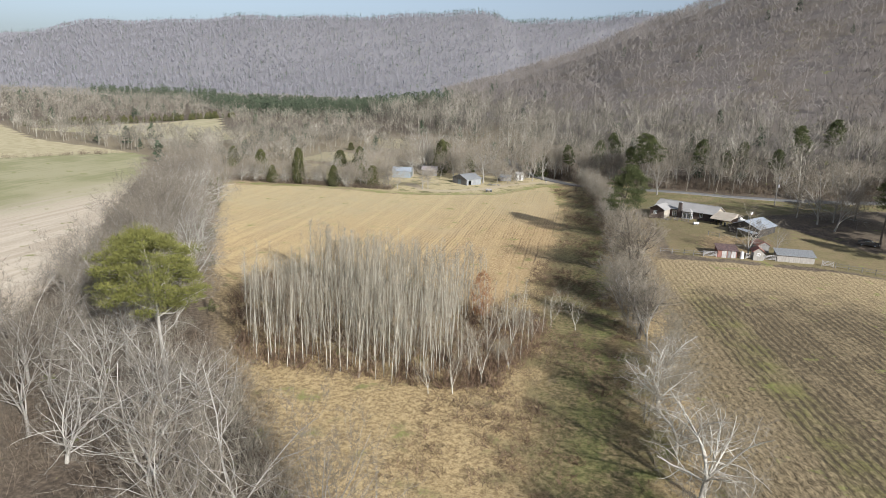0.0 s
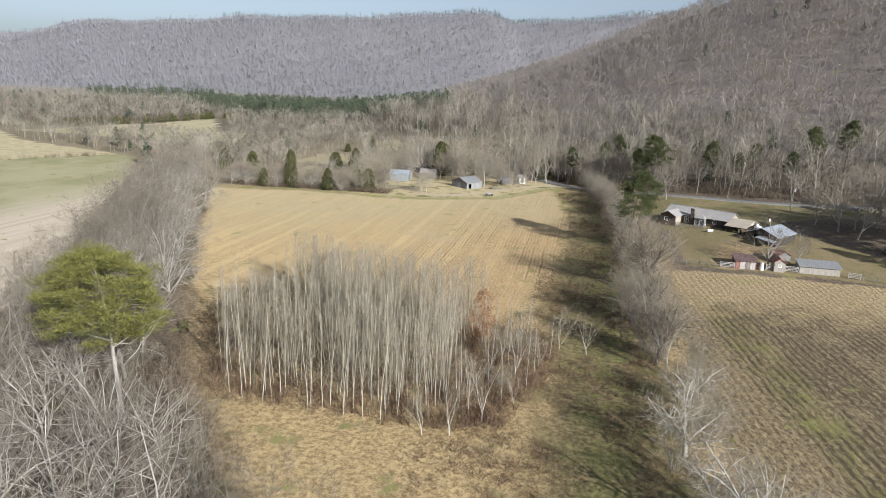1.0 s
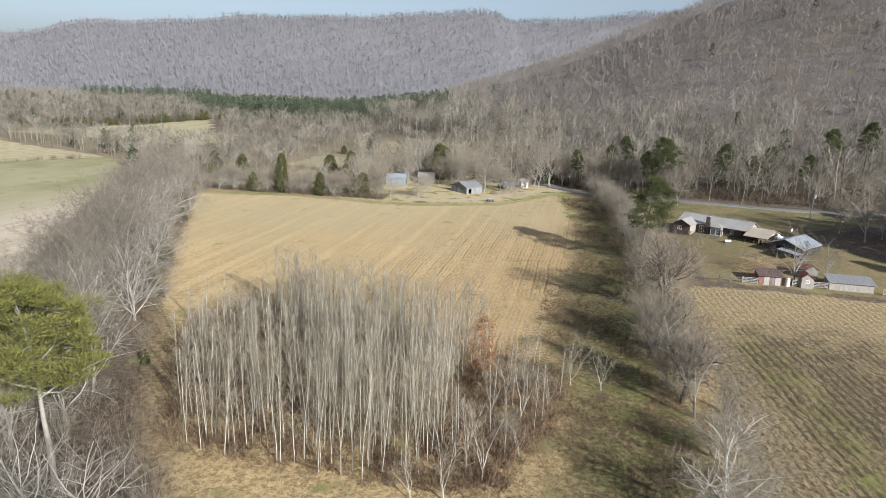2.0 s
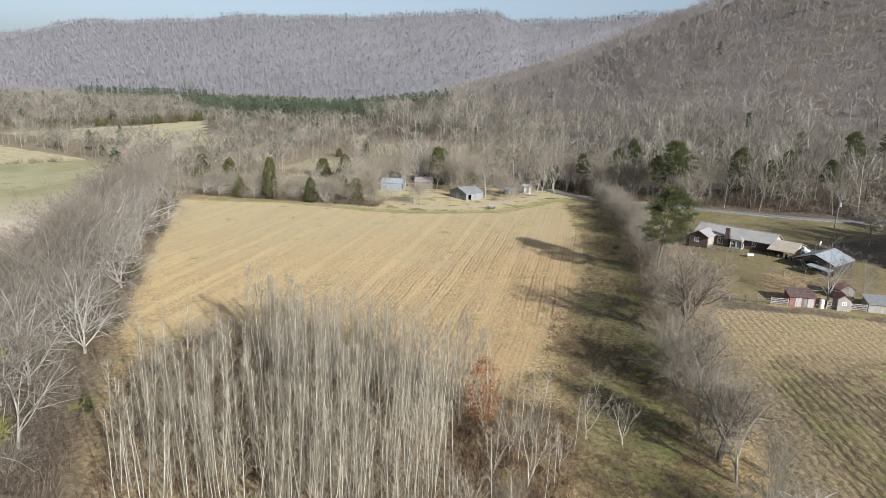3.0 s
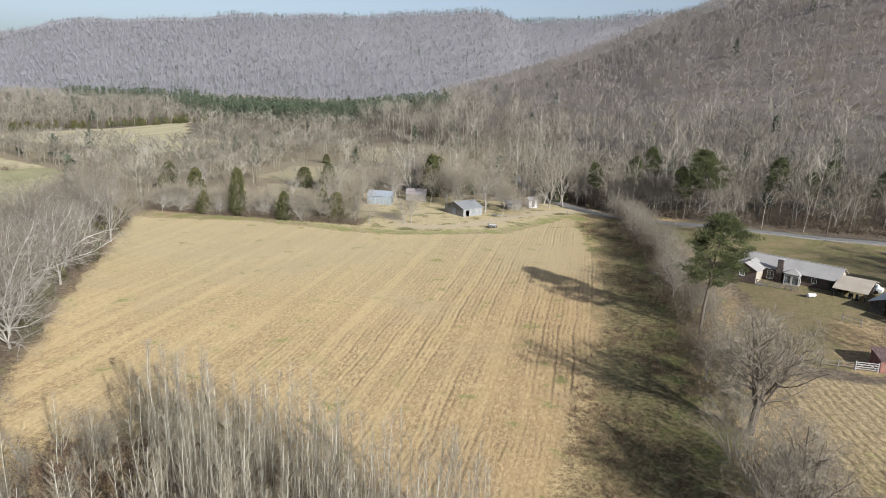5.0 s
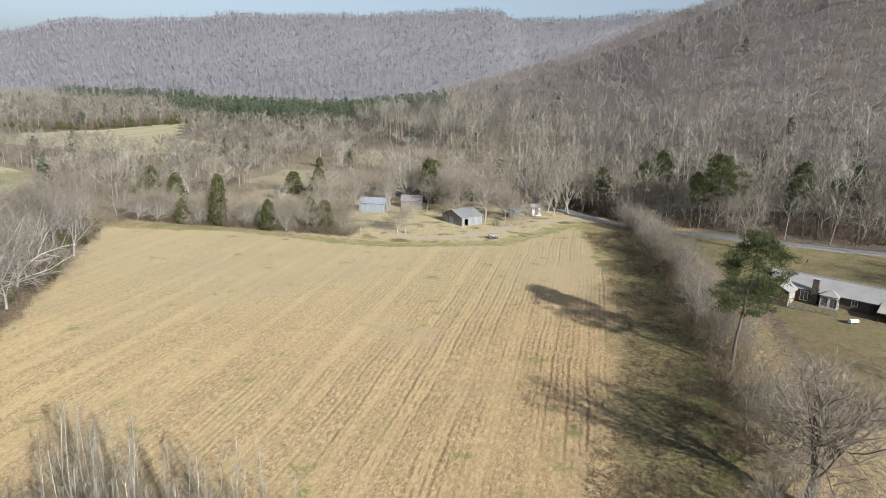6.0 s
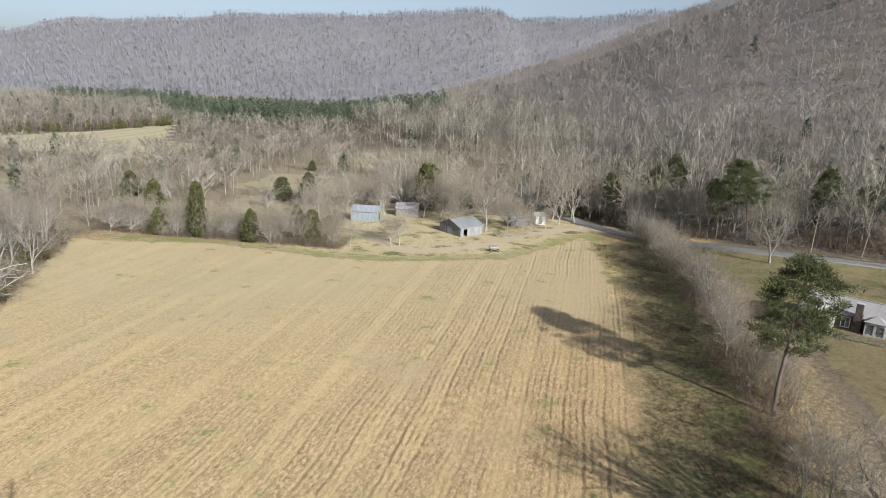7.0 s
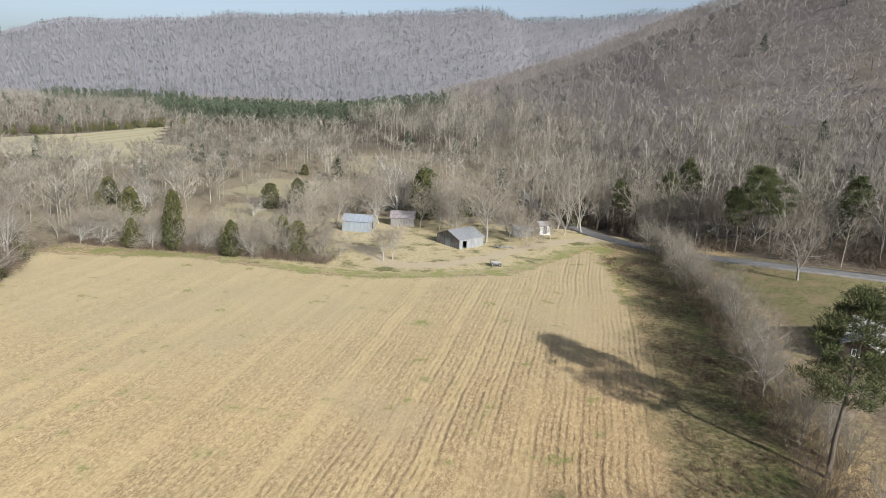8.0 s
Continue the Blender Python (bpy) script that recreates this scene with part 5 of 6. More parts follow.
tagged(ribbon(ROAD, 4.6, 0.14, "road", M_ASPHALT), "narrow grey asphalt lane along the foot of the hill", "road", kind="structure")


# ---- buildings ----
def box(bm, x0, x1, y0, y1, z0, z1):
    v = [bm.verts.new(p) for p in ((x0, y0, z0), (x1, y0, z0), (x1, y1, z0), (x0, y1, z0), (x0, y0, z1), (x1, y0, z1), (x1, y1, z1), (x0, y1, z1))]
    for f in ((0, 3, 2, 1), (4, 5, 6, 7), (0, 1, 5, 4), (1, 2, 6, 5), (2, 3, 7, 6), (3, 0, 4, 7)):
        bm.faces.new([v[i] for i in f])


def prism(bm, pts, axis, a, b):
    """An outline drawn in the plane across the axis (0: x, 1: y) and pulled along it from a to b."""
    def at(p, w):
        return (w, p[0], p[1]) if axis == 0 else (p[0], w, p[1])
    lo, hi = [bm.verts.new(at(p, a)) for p in pts], [bm.verts.new(at(p, b)) for p in pts]
    n = len(pts)
    for i in range(n):
        bm.faces.new((lo[i], lo[(i + 1) % n], hi[(i + 1) % n], hi[i]))
    bm.faces.new(lo[::-1]), bm.faces.new(hi)


def piece(name, bm, mat, parent, label="", m=None, bevel=0.0):
    """Links a bmesh as one mesh under a thing or a part."""
    if bevel:
        bmesh.ops.bevel(bm, geom=bm.edges[:], offset=bevel, segments=1, affect="EDGES")
    bmesh.ops.recalc_face_normals(bm, faces=bm.faces[:])
    me = bpy.data.meshes.new(name)
    bm.to_mesh(me)
    bm.free()
    me.materials.append(mat)
    ob = new(name, me)
    ob.parent = parent
    if m is not None:
        ob.matrix_basis = m
    return tagged(ob, label)


def boxes(name, mat, parent, *b, label="", m=None, bevel=0.0):
    bm = bmesh.new()
    for q in b:
        box(bm, *q)
    return piece(name, bm, mat, parent, label, m, bevel)


def thing(name, x, y, turn, label, category, group="", lift=0.0):
    ob = tagged(new(name), label, category, group)
    ob.matrix_basis = pose(x, y, float(land(x, y)) + lift, 0, 0, turn)
    return ob


def wall(parent, mat, x0, x1, y0, y1, z0, z1, holes=(), label=""):
    """An upright wall, long in x or in y, with openings (from, to, sill, head) that go through it."""
    along = (x1 - x0) > (y1 - y0)
    a, b = (x0, x1) if along else (y0, y1)
    cuts = sorted({a, b, *(h[0] for h in holes), *(h[1] for h in holes)})
    bm = bmesh.new()
    for p, q in zip(cuts, cuts[1:]):
        spans = [(z0, z1)]
        for h in holes:
            if h[0] <= p and q <= h[1]:
                spans = [s_ for lo, hi in spans for s_ in ((lo, min(hi, h[2])), (max(lo, h[3]), hi)) if s_[1] - s_[0] > 0.01]
        for lo, hi in spans:
            box(bm, *((p, q, y0, y1) if along else (x0, x1, p, q)), lo, hi)
    return piece("wall", bm, mat, parent, label)


def window(parent, u0, u1, z0, z1, depth, along=True, side=-1):
    """A window in a wall's opening: white frame, crossbar and a pane; depth is the wall's outer face."""
    def b(p, q, lo, hi, o=0.0):
        f, g = sorted((depth + side * (0.04 - o), depth - side * (0.05 + o)))
        return (p, q, f, g, lo, hi) if along else (f, g, p, q, lo, hi)
    mid = (u0 + u1) / 2
    fr = boxes("window", M_WHITE, parent, b(u0, u0 + 0.09, z0, z1), b(u1 - 0.09, u1, z0, z1), b(u0 + 0.09, u1 - 0.09, z0, z0 + 0.09), b(u0 + 0.09, u1 - 0.09, z1 - 0.09, z1), b(mid - 0.03, mid + 0.03, z0 + 0.09, z1 - 0.09), label="white framed window")
    d0, d1 = depth - side * 0.03, depth - side * 0.015
    lo, hi = sorted((d0, d1))
    boxes("pane", M_GLASS, fr, (u0 + 0.06, u1 - 0.06, lo, hi, z0 + 0.06, z1 - 0.06) if along else (lo, hi, u0 + 0.06, u1 - 0.06, z0 + 0.06, z1 - 0.06))
    return fr


def slope(parent, mat, x0, x1, ya, za, yb, zb, axis=0, rib=0.6, thick=0.07, label=""):
    """One roof slope from its eave (ya, za) to its ridge (yb, zb), with raised seams."""
    top, k = [(x0, thick)], x0 + rib / 2
    while k < x1 - 0.1:
        top += [(k - 0.04, thick), (k - 0.03, thick + 0.014), (k + 0.03, thick + 0.014), (k + 0.04, thick)]
        k += rib
    line = top + [(x1, thick), (x1, 0.0), (x0, 0.0)]
    bm = bmesh.new()
    lo = [bm.verts.new((p, ya, za + h_) if axis == 0 else (ya, p, za + h_)) for p, h_ in line]
    hi = [bm.verts.new((p, yb, zb + h_) if axis == 0 else (yb, p, zb + h_)) for p, h_ in line]
    n = len(line)
    for q in range(n):
        bm.faces.new((lo[q], lo[(q + 1) % n], hi[(q + 1) % n], hi[q]))
    bm.faces.new(lo[::-1]), bm.faces.new(hi)
    return piece("roof_slope", bm, mat, parent, label)


def gable(parent, mat, w0, w1, z0, z1, a, b, axis=0):
    """The triangle of wall under the end of a roof."""
    bm = bmesh.new()
    prism(bm, [(w0, z0), (w1, z0), ((w0 + w1) / 2, z1)], axis, a, b)
    return piece("gable", bm, mat, parent)


def rod(name, mat, parent, a, b, r, sides=8, label=""):
    bm = bmesh.new()
    a, b = Vector(a), Vector(b)
    g = bmesh.ops.create_cone(bm, cap_ends=True, segments=sides, radius1=r, radius2=r * 0.85, depth=(b - a).length)
    bmesh.ops.transform(bm, verts=g["verts"], matrix=Matrix.Translation((a + b) / 2) @ (b - a).to_track_quat("Z", "Y").to_matrix().to_4x4())
    return piece(name, bm, mat, parent, label)


def ranch_house():
    h = thing("ranch_house", 21.6, 183.3, -30, "long low brick ranch house with pale metal roof and deck", "house", lift=0.1)
    B, T = M_BRICK, 0.22
    # main body
    wall(h, B, -4.2, 11.9, 3.9, 3.9 + T, -0.6, 2.5, [(0.7, 1.9, 0.4, 2.0), (3.9, 6.4, 0.0, 2.3), (8.0, 8.9, 1.1, 2.1), (10.6, 11.5, -0.3, 1.9)])
    wall(h, B, -4.2, 11.9, 10.3, 10.3 + T, -0.6, 2.5, [(0, 1.2, 0.9, 2.1), (5, 6.2, 0.9, 2.1)])
    wall(h, B, -4.2, -4.2 + T, 4.12, 10.3, -0.6, 2.5)
    wall(h, M_SIDING, 11.9 - T, 11.9, 4.12, 10.3, -0.6, 2.5, label="beige siding end wall")
    gable(h, M_SIDING, 3.9, 10.52, 2.5, 3.95, 11.7, 11.9)
    gable(h, B, 3.9, 10.52, 2.5, 3.95, -4.2, -4.0)
    slope(h, M_ROOF, -4.6, 12.3, 3.4, 2.3, 7.2, 4.0, 0, 0.9)
    slope(h, M_ROOF, -4.6, 12.3, 11.0, 2.3, 7.2, 4.0, 0, 0.9)
    boxes("ridge_cap", M_ROOF, h, (-4.6, 12.3, 7.05, 7.35, 4.06, 4.14))
    boxes("fascia", M_DARKWOOD, h, (0.2, 12.3, 3.36, 3.4, 2.18, 2.36))
    window(h, 0.7, 1.9, 0.4, 2.0, 3.9)
    window(h, 8.0, 8.9, 1.1, 2.1, 3.9)
    window(h, 0, 1.2, 0.9, 2.1, 10.52, True, 1)
    window(h, 5, 6.2, 0.9, 2.1, 10.52, True, 1)
    d = boxes("door", M_DARKWOOD, h, (10.62, 11.48, 3.95, 4.0, -0.28, 1.88), label="dark back door")
    boxes("handle", M_STEEL, d, (11.3, 11.4, 3.9, 3.95, 0.7, 0.8))
    # wing
    wall(h, B, -4.0, 0.0, 0.0, T, -0.6, 2.4, [(-2.9, -1.9, 0.9, 1.9)])
    wall(h, M_SIDING, -T, 0.0, T, 3.9, -0.6, 2.4, label="beige siding side of the wing")
    wall(h, B, -4.0, -4.0 + T, T, 3.9, -0.6, 2.4)
    gable(h, B, -4.0, 0.0, 2.4, 3.4, 0.0, 0.2, 1)
    slope(h, M_ROOF, -0.5, 5.2, -4.45, 2.2, -2.0, 3.45, 1, 0.9)
    slope(h, M_ROOF, -0.5, 5.2, 0.45, 2.2, -2.0, 3.45, 1, 0.9)
    window(h, -2.9, -1.9, 0.9, 1.9, 0.0)
    # chimney
    c = boxes("chimney", M_STONE, h, (2.3, 3.4, 3.2, 3.88, -0.6, 2.9), (2.4, 3.3, 3.25, 3.85, 2.9, 4.4), label="dark stone chimney", bevel=0.03)
    boxes("cap", M_CONCRETE, c, (2.34, 3.36, 3.19, 3.91, 4.4, 4.5))
    # bay window
    bay = boxes("bay_window", M_WHITEWOOD, h, (3.9, 6.4, 2.6, 3.88, -0.6, 0.5), (3.9, 6.4, 2.6, 3.88, 1.9, 2.3), (3.9, 4.05, 2.6, 2.75, 0.5, 1.9), (5.0, 5.3, 2.6, 2.75, 0.5, 1.9), (6.25, 6.4, 2.6, 2.75, 0.5, 1.9), (6.25, 6.4, 3.6, 3.88, 0.5, 1.9), (3.9, 4.05, 3.6, 3.88, 0.5, 1.9), label="white bay window with its own small roof")
    for p in ((4.05, 5.0, 2.66, 2.68), (5.3, 6.25, 2.66, 2.68), (6.31, 6.33, 2.75, 3.6)):
        boxes("pane", M_GLASS, bay, (*p, 0.5, 1.9))
    bm = bmesh.new()
    v = [bm.verts.new(p) for p in ((3.7, 3.9, 2.3), (3.7, 2.4, 2.3), (6.6, 2.4, 2.3), (6.6, 3.9, 2.3), (5.15, 3.9, 3.1))]
    for f in ((0, 1, 4), (1, 2, 4), (2, 3, 4), (3, 2, 1, 0), (0, 4, 3)):
        bm.faces.new([v[i] for i in f])
    piece("bay_roof", bm, M_ROOF, bay)
    # deck
    deck = boxes("deck", M_GREYWOOD, h, (0.3, 7.2, -0.6, 3.85, -0.12, 0.0), label="weathered wooden deck with railing")
    for i in range(8):
        x_ = 0.35 + i * 0.96
        boxes("post", M_GREYWOOD, deck, (x_, x_ + 0.1, -0.6, -0.5, -0.9, 0.95))
    for z_ in (0.35, 0.65, 0.92):
        boxes("rail", M_GREYWOOD, deck, (0.3, 7.2, -0.62, -0.58, z_, z_ + 0.08))
    # carport
    cp = boxes("carport", M_DARKWOOD, h, (12.0, 16.9, 1.1, 1.25, 1.75, 1.95), label="open carport with a tan metal roof")
    slope(cp, M_TAN, 11.95, 17.2, 0.7, 1.85, 6.0, 3.1, 0, 0.8)
    slope(cp, M_TAN, 11.95, 17.2, 10.6, 1.85, 6.0, 3.1, 0, 0.8)
    gable(cp, M_SIDING, 1.2, 10.4, 1.95, 3.0, 16.75, 16.85)
    for x_ in (12.2, 14.4, 16.7):
        for y_ in (1.12, 10.2):
            boxes("post", M_DARKWOOD, cp, (x_, x_ + 0.14, y_, y_ + 0.14, -0.5, 1.8))
    wall(cp, B, 12.0, 16.9, 7.0, 7.2, -0.5, 1.85)


def metal_barn():
    h = thing("metal_barn", 41.6, 173.0, 52, "blue-grey metal barn with an open shaded end", "barn", lift=-0.2)
    L, W = 4.5, 3.7
    # all walls coloured near black to stand for the shade at the open end
    wall(h, M_DARKWOOD, -L, L, -W, -W + 0.12, -0.4, 2.0)
    wall(h, M_DARKWOOD, -L, L, W - 0.12, W, -0.4, 2.0)
    wall(h, M_DARKWOOD, -L, -L + 0.12, -W + 0.12, W - 0.12, -0.4, 2.0, [(-1.6, 1.6, -0.4, 1.9)])
    wall(h, M_DARKWOOD, L - 0.12, L, -W + 0.12, W - 0.12, -0.4, 2.0)
    gable(h, M_DARKWOOD, -W, W, 2.0, 3.5, -L, -L + 0.12)
    gable(h, M_DARKWOOD, -W, W, 2.0, 3.5, L - 0.12, L)
    slope(h, M_TIN, -L - 0.3, L + 0.3, -W - 0.35, 1.95, 0, 3.5, 0, 0.5)
    slope(h, M_TIN, -L - 0.3, L + 0.3, W + 0.35, 1.95, 0, 3.5, 0, 0.5)
    slope(h, M_TIN, -L - 2.6, -L - 0.3, -W - 0.2, 1.2, 0.4, 1.7, 0, 0.5, label="lower lean-to roof")
    for x_, y_ in ((-L - 2.5, -W), (-L - 2.5, 0.2)):
        boxes("post", M_GREYWOOD, h, (x_, x_ + 0.12, y_, y_ + 0.12, -0.4, 1.25))


def weathered_barn():
    h = thing("weathered_barn", -42.9, 242.2, -37, "weathered grey plank barn with a rusty tin roof", "barn")
    # ridge runs away from the gable that faces the field
    L, W = 3.6, 3.9
    wall(h, M_GREYWOOD, -W, W, -L, -L + 0.12, -0.4, 2.2, [(-0.9, 0.9, -0.4, 1.9)])
    wall(h, M_GREYWOOD, -W, W, L - 0.12, L, -0.4, 2.2)
    wall(h, M_GREYWOOD, -W, -W + 0.12, -L + 0.12, L - 0.12, -0.4, 2.2)
    wall(h, M_GREYTIN, W - 0.12, W, -L + 0.12, L - 0.12, -0.4, 2.2, [(-2.6, -1.4, -0.3, 1.7)], "pale tin side wall")
    gable(h, M_GREYWOOD, -W, W, 2.2, 3.7, -L, -L + 0.12, 1)
    gable(h, M_GREYWOOD, -W, W, 2.2, 3.7, L - 0.12, L, 1)
    slope(h, M_GREYTIN, -L - 0.3, L + 0.3, -W - 0.3, 2.1, 0, 3.72, 1, 0.6)
    slope(h, M_GREYTIN, -L - 0.3, L + 0.3, W + 0.3, 2.1, 0, 3.72, 1, 0.6)
    boxes("door", M_TINWALL, h, (-0.95, 0.9, -L - 0.06, -L - 0.01, -0.3, 1.95), label="pale tin door")
    rng = np.random.default_rng(5)
    for i in range(26):
        x_ = -W + i * 2 * W / 26
        if -1.0 < x_ < 0.75:
            continue
        boxes("plank", M_GREYWOOD, h, (x_ + 0.01, x_ + 0.28, -L - 0.03, -L - 0.002, -0.3, 2.15 + 1.4 * (1 - abs(x_ + 0.15) / W)))


def plain_shed(name, x_, y_, turn, L, W, eave, ridge, wallmat, roofmat, label, door=None, windows=(), lift=0.0):
    """A small gabled building, ridge along its length; the door and windows are in the long front."""
    h = thing(name, x_, y_, turn, label, "shed", lift=lift)
    a, b = L / 2, W / 2
    holes = list(windows) + ([door] if door else [])
    wall(h, wallmat, -a, a, -b, -b + 0.1, -0.3, eave, holes)
    wall(h, wallmat, -a, a, b - 0.1, b, -0.3, eave)
    wall(h, wallmat, -a, -a + 0.1, -b + 0.1, b - 0.1, -0.3, eave)
    wall(h, wallmat, a - 0.1, a, -b + 0.1, b - 0.1, -0.3, eave, [(-0.8, 0.8, -0.3, eave - 0.4)] if name == "tin_barn" else ())
    gable(h, wallmat, -b, b, eave, ridge - 0.03, -a, -a + 0.1)
    gable(h, wallmat, -b, b, eave, ridge - 0.03, a - 0.1, a)
    slope(h, roofmat, -a - 0.25, a + 0.25, -b - 0.3, eave - 0.12, 0, ridge, 0, 0.5)
    slope(h, roofmat, -a - 0.25, a + 0.25, b + 0.3, eave - 0.12, 0, ridge, 0, 0.5)
    if door:
        boxes("door", M_GREYWOOD, h, (door[0] + 0.02, door[1] - 0.02, -b + 0.03, -b + 0.08, door[2] + 0.02, door[3] - 0.02), label="plank door")
    for w in windows:
        window(h, *w, -b)
    return h


def lean_shed(name, x_, y_, turn, L, W, front, back, wallmat, roofmat, label, doors=(), lift=0.0):
    h = thing(name, x_, y_, turn, label, "shed", lift=lift)
    wall(h, wallmat, 0, L, 0, 0.1, -0.3, front, [(d[0], d[1], -0.2, d[2]) for d in doors])
    wall(h, wallmat, 0, L, W - 0.1, W, -0.3, back)
    for p in (0, L - 0.1):
        bm = bmesh.new()
        prism(bm, [(0.1, -0.3), (W - 0.1, -0.3), (W - 0.1, back), (0.1, front)], 0, p, p + 0.1)
        piece("wall", bm, wallmat, h)
    slope(h, roofmat, -0.25, L + 0.25, -0.35, front - 0.02, W + 0.2, back + 0.06, 0, 0.5)
    for d in doors:
        boxes("door", d[3], h, (d[0] + 0.02, d[1] - 0.02, -0.03, 0.03, -0.18, d[2] - 0.02))
    return h


def farm_gate(x_, y_, turn, width, label="white slatted farm gate"):
    g = thing("farm_gate", x_, y_, turn, label, "gate", "farmyard gates")
    for p in (0, width - 0.1):
        boxes("post", M_WHITEWOOD, g, (p, p + 0.1, -0.05, 0.05, -0.3, 1.35))
    for k in range(4):
        z_ = 0.25 + 0.3 * k
        boxes("rail", M_WHITEWOOD, g, (0.1, width - 0.1, -0.025, 0.025, z_, z_ + 0.09))
    n = max(1, round(width / 1.3))
    for k in range(n):
        p, q = 0.1 + k * (width - 0.2) / n, 0.1 + (k + 1) * (width - 0.2) / n
        rod("brace", M_WHITEWOOD, g, (p, 0.05, 0.25), (q, 0.05, 1.2), 0.04, 5)
        rod("brace", M_WHITEWOOD, g, (p, -0.05, 1.2), (q, -0.05, 0.25), 0.04, 5)


def rail_fence(pts, label="grey wooden rail fence", gap=2.4):
    x0, y0 = pts[0]
    f = thing("rail_fence", x0, y0, 0, label, "fence")
    z0 = float(land(x0, y0))
    for (ax, ay), (bx_, by_) in zip(pts, pts[1:]):
        n = max(1, round(math.hypot(bx_ - ax, by_ - ay) / gap))
        q = [(ax + (bx_ - ax) * i / n, ay + (by_ - ay) * i / n) for i in range(n + 1)]
        for px, py in q:
            rod("post", M_GREYWOOD, f, (px - x0, py - y0, land(px, py) - z0 - 0.3), (px - x0, py - y0, land(px, py) - z0 + 1.25), 0.08, 6)
        for (px, py), (rx_, ry_) in zip(q, q[1:]):
            for k in (0.5, 1.0):
                rod("rail", M_GREYWOOD, f, (px - x0, py - y0, land(px, py) - z0 + k), (rx_ - x0, ry_ - y0, land(rx_, ry_) - z0 + k), 0.045, 5)


def utility_pole(x_, y_, tall):
    p = thing("utility_pole", x_, y_, 0, "tall wooden utility pole with a grey transformer", "utility pole")
    rod("shaft", M_GREYWOOD, p, (0, 0, -0.5), (0.25, 0.1, tall), 0.16, 8)
    rod("transformer", M_CONCRETE, p, (0.5, 0, tall - 3.4), (0.5, 0, tall - 2.4), 0.24, 10, "grey transformer can")
    rod("arm", M_GREYWOOD, p, (-0.7, 0.1, tall - 0.7), (1.1, 0.1, tall - 0.7), 0.06, 6)
    for k in (-0.6, 0.2, 1.0):
        rod("insulator", M_CONCRETE, p, (k, 0.1, tall - 0.64), (k, 0.1, tall - 0.45), 0.05, 6)


def farm_wagon(x_, y_, turn):
    w = thing("farm_wagon", x_, y_, turn, "small old farm wagon loaded with pale sacks", "wagon")
    boxes("bed", M_GREYWOOD, w, (-1.1, 1.1, -0.55, 0.55, 0.45, 0.55), (-1.1, 1.1, -0.55, -0.5, 0.55, 0.8), (-1.1, 1.1, 0.5, 0.55, 0.55, 0.8))
    for p in (-0.75, 0.75):
        for q in (-0.62, 0.54):
            wh = rod("wheel", M_BLACK, w, (p, q, 0.33), (p, q + 0.1, 0.33), 0.33, 14)
            rod("rim", M_STEEL, wh, (p, q - 0.01, 0.33), (p, q + 0.11, 0.33), 0.16, 10)
    rod("drawbar", M_STEEL, w, (-1.1, 0, 0.45), (-1.9, 0, 0.3), 0.04, 6)
    for i in range(4):
        bm = bmesh.new()
        bmesh.ops.create_icosphere(bm, subdivisions=2, radius=0.36)
        for v in bm.verts:
            v.co = Vector((v.co.x * 1.1, v.co.y * 0.9, v.co.z * 0.75)) + 0.05 * noise.noise_vector(v.co * 5 + Vector((i, 0, 0)))
        piece("sack", bm, M_WHITEWOOD, w, "pale sack", pose(-0.72 + 0.48 * i, 0.1 * (-1) ** i, 0.78, 0, 0, 40 * i))


def parked_car(x_, y_, turn, mat, label):
    c = thing("parked_car", x_, y_, turn, label, "car", lift=0.05)
    bm = bmesh.new()
    prism(bm, [(-2.15, 0.32), (2.15, 0.32), (2.2, 0.6), (2.1, 0.82), (1.1, 0.95), (-1.7, 0.98), (-2.15, 0.9), (-2.2, 0.55)], 1, -0.86, 0.86)
    body = piece("body", bm, mat, c, bevel=0.06)
    bm = bmesh.new()
    lo, hi = [(-1.65, 0.97), (0.95, 0.97), (0.3, 1.42), (-1.25, 1.42)], 0.74
    prism(bm, lo, 1, -hi, hi)
    piece("cabin", bm, mat, c, bevel=0.05)
    for sd in (-1, 1):
        bm = bmesh.new()
        prism(bm, [(-1.35, 1.0), (0.62, 1.0), (0.2, 1.34), (-1.12, 1.34)], 1, sd * 0.75, sd * 0.757)
        piece("side_window", bm, M_GLASS, c)
        for p in (-1.35, 1.35):
            w = rod("wheel", M_BLACK, c, (p, sd * 0.72, 0.31), (p, sd * 0.9, 0.31), 0.32, 16)
            rod("rim", M_STEEL, w, (p, sd * 0.86, 0.31), (p, sd * 0.915, 0.31), 0.19, 12)
        boxes("headlight", M_WHITE, c, (2.14, 2.2, sd * 0.6 - 0.16, sd * 0.6 + 0.16, 0.62, 0.76))
    bm = bmesh.new()
    v = [bm.verts.new(p) for p in ((0.93, -0.66, 1.0), (0.93, 0.66, 1.0), (0.345, 0.62, 1.4), (0.345, -0.62, 1.4), (0.95, -0.66, 1.0), (0.95, 0.66, 1.0), (0.365, 0.62, 1.4), (0.365, -0.62, 1.4))]
    for f in ((0, 3, 2, 1), (4, 5, 6, 7), (0, 1, 5, 4), (1, 2, 6, 5), (2, 3, 7, 6), (3, 0, 4, 7)):
        bm.faces.new([v[i] for i in f])
    piece("windscreen", bm, M_GLASS, c)


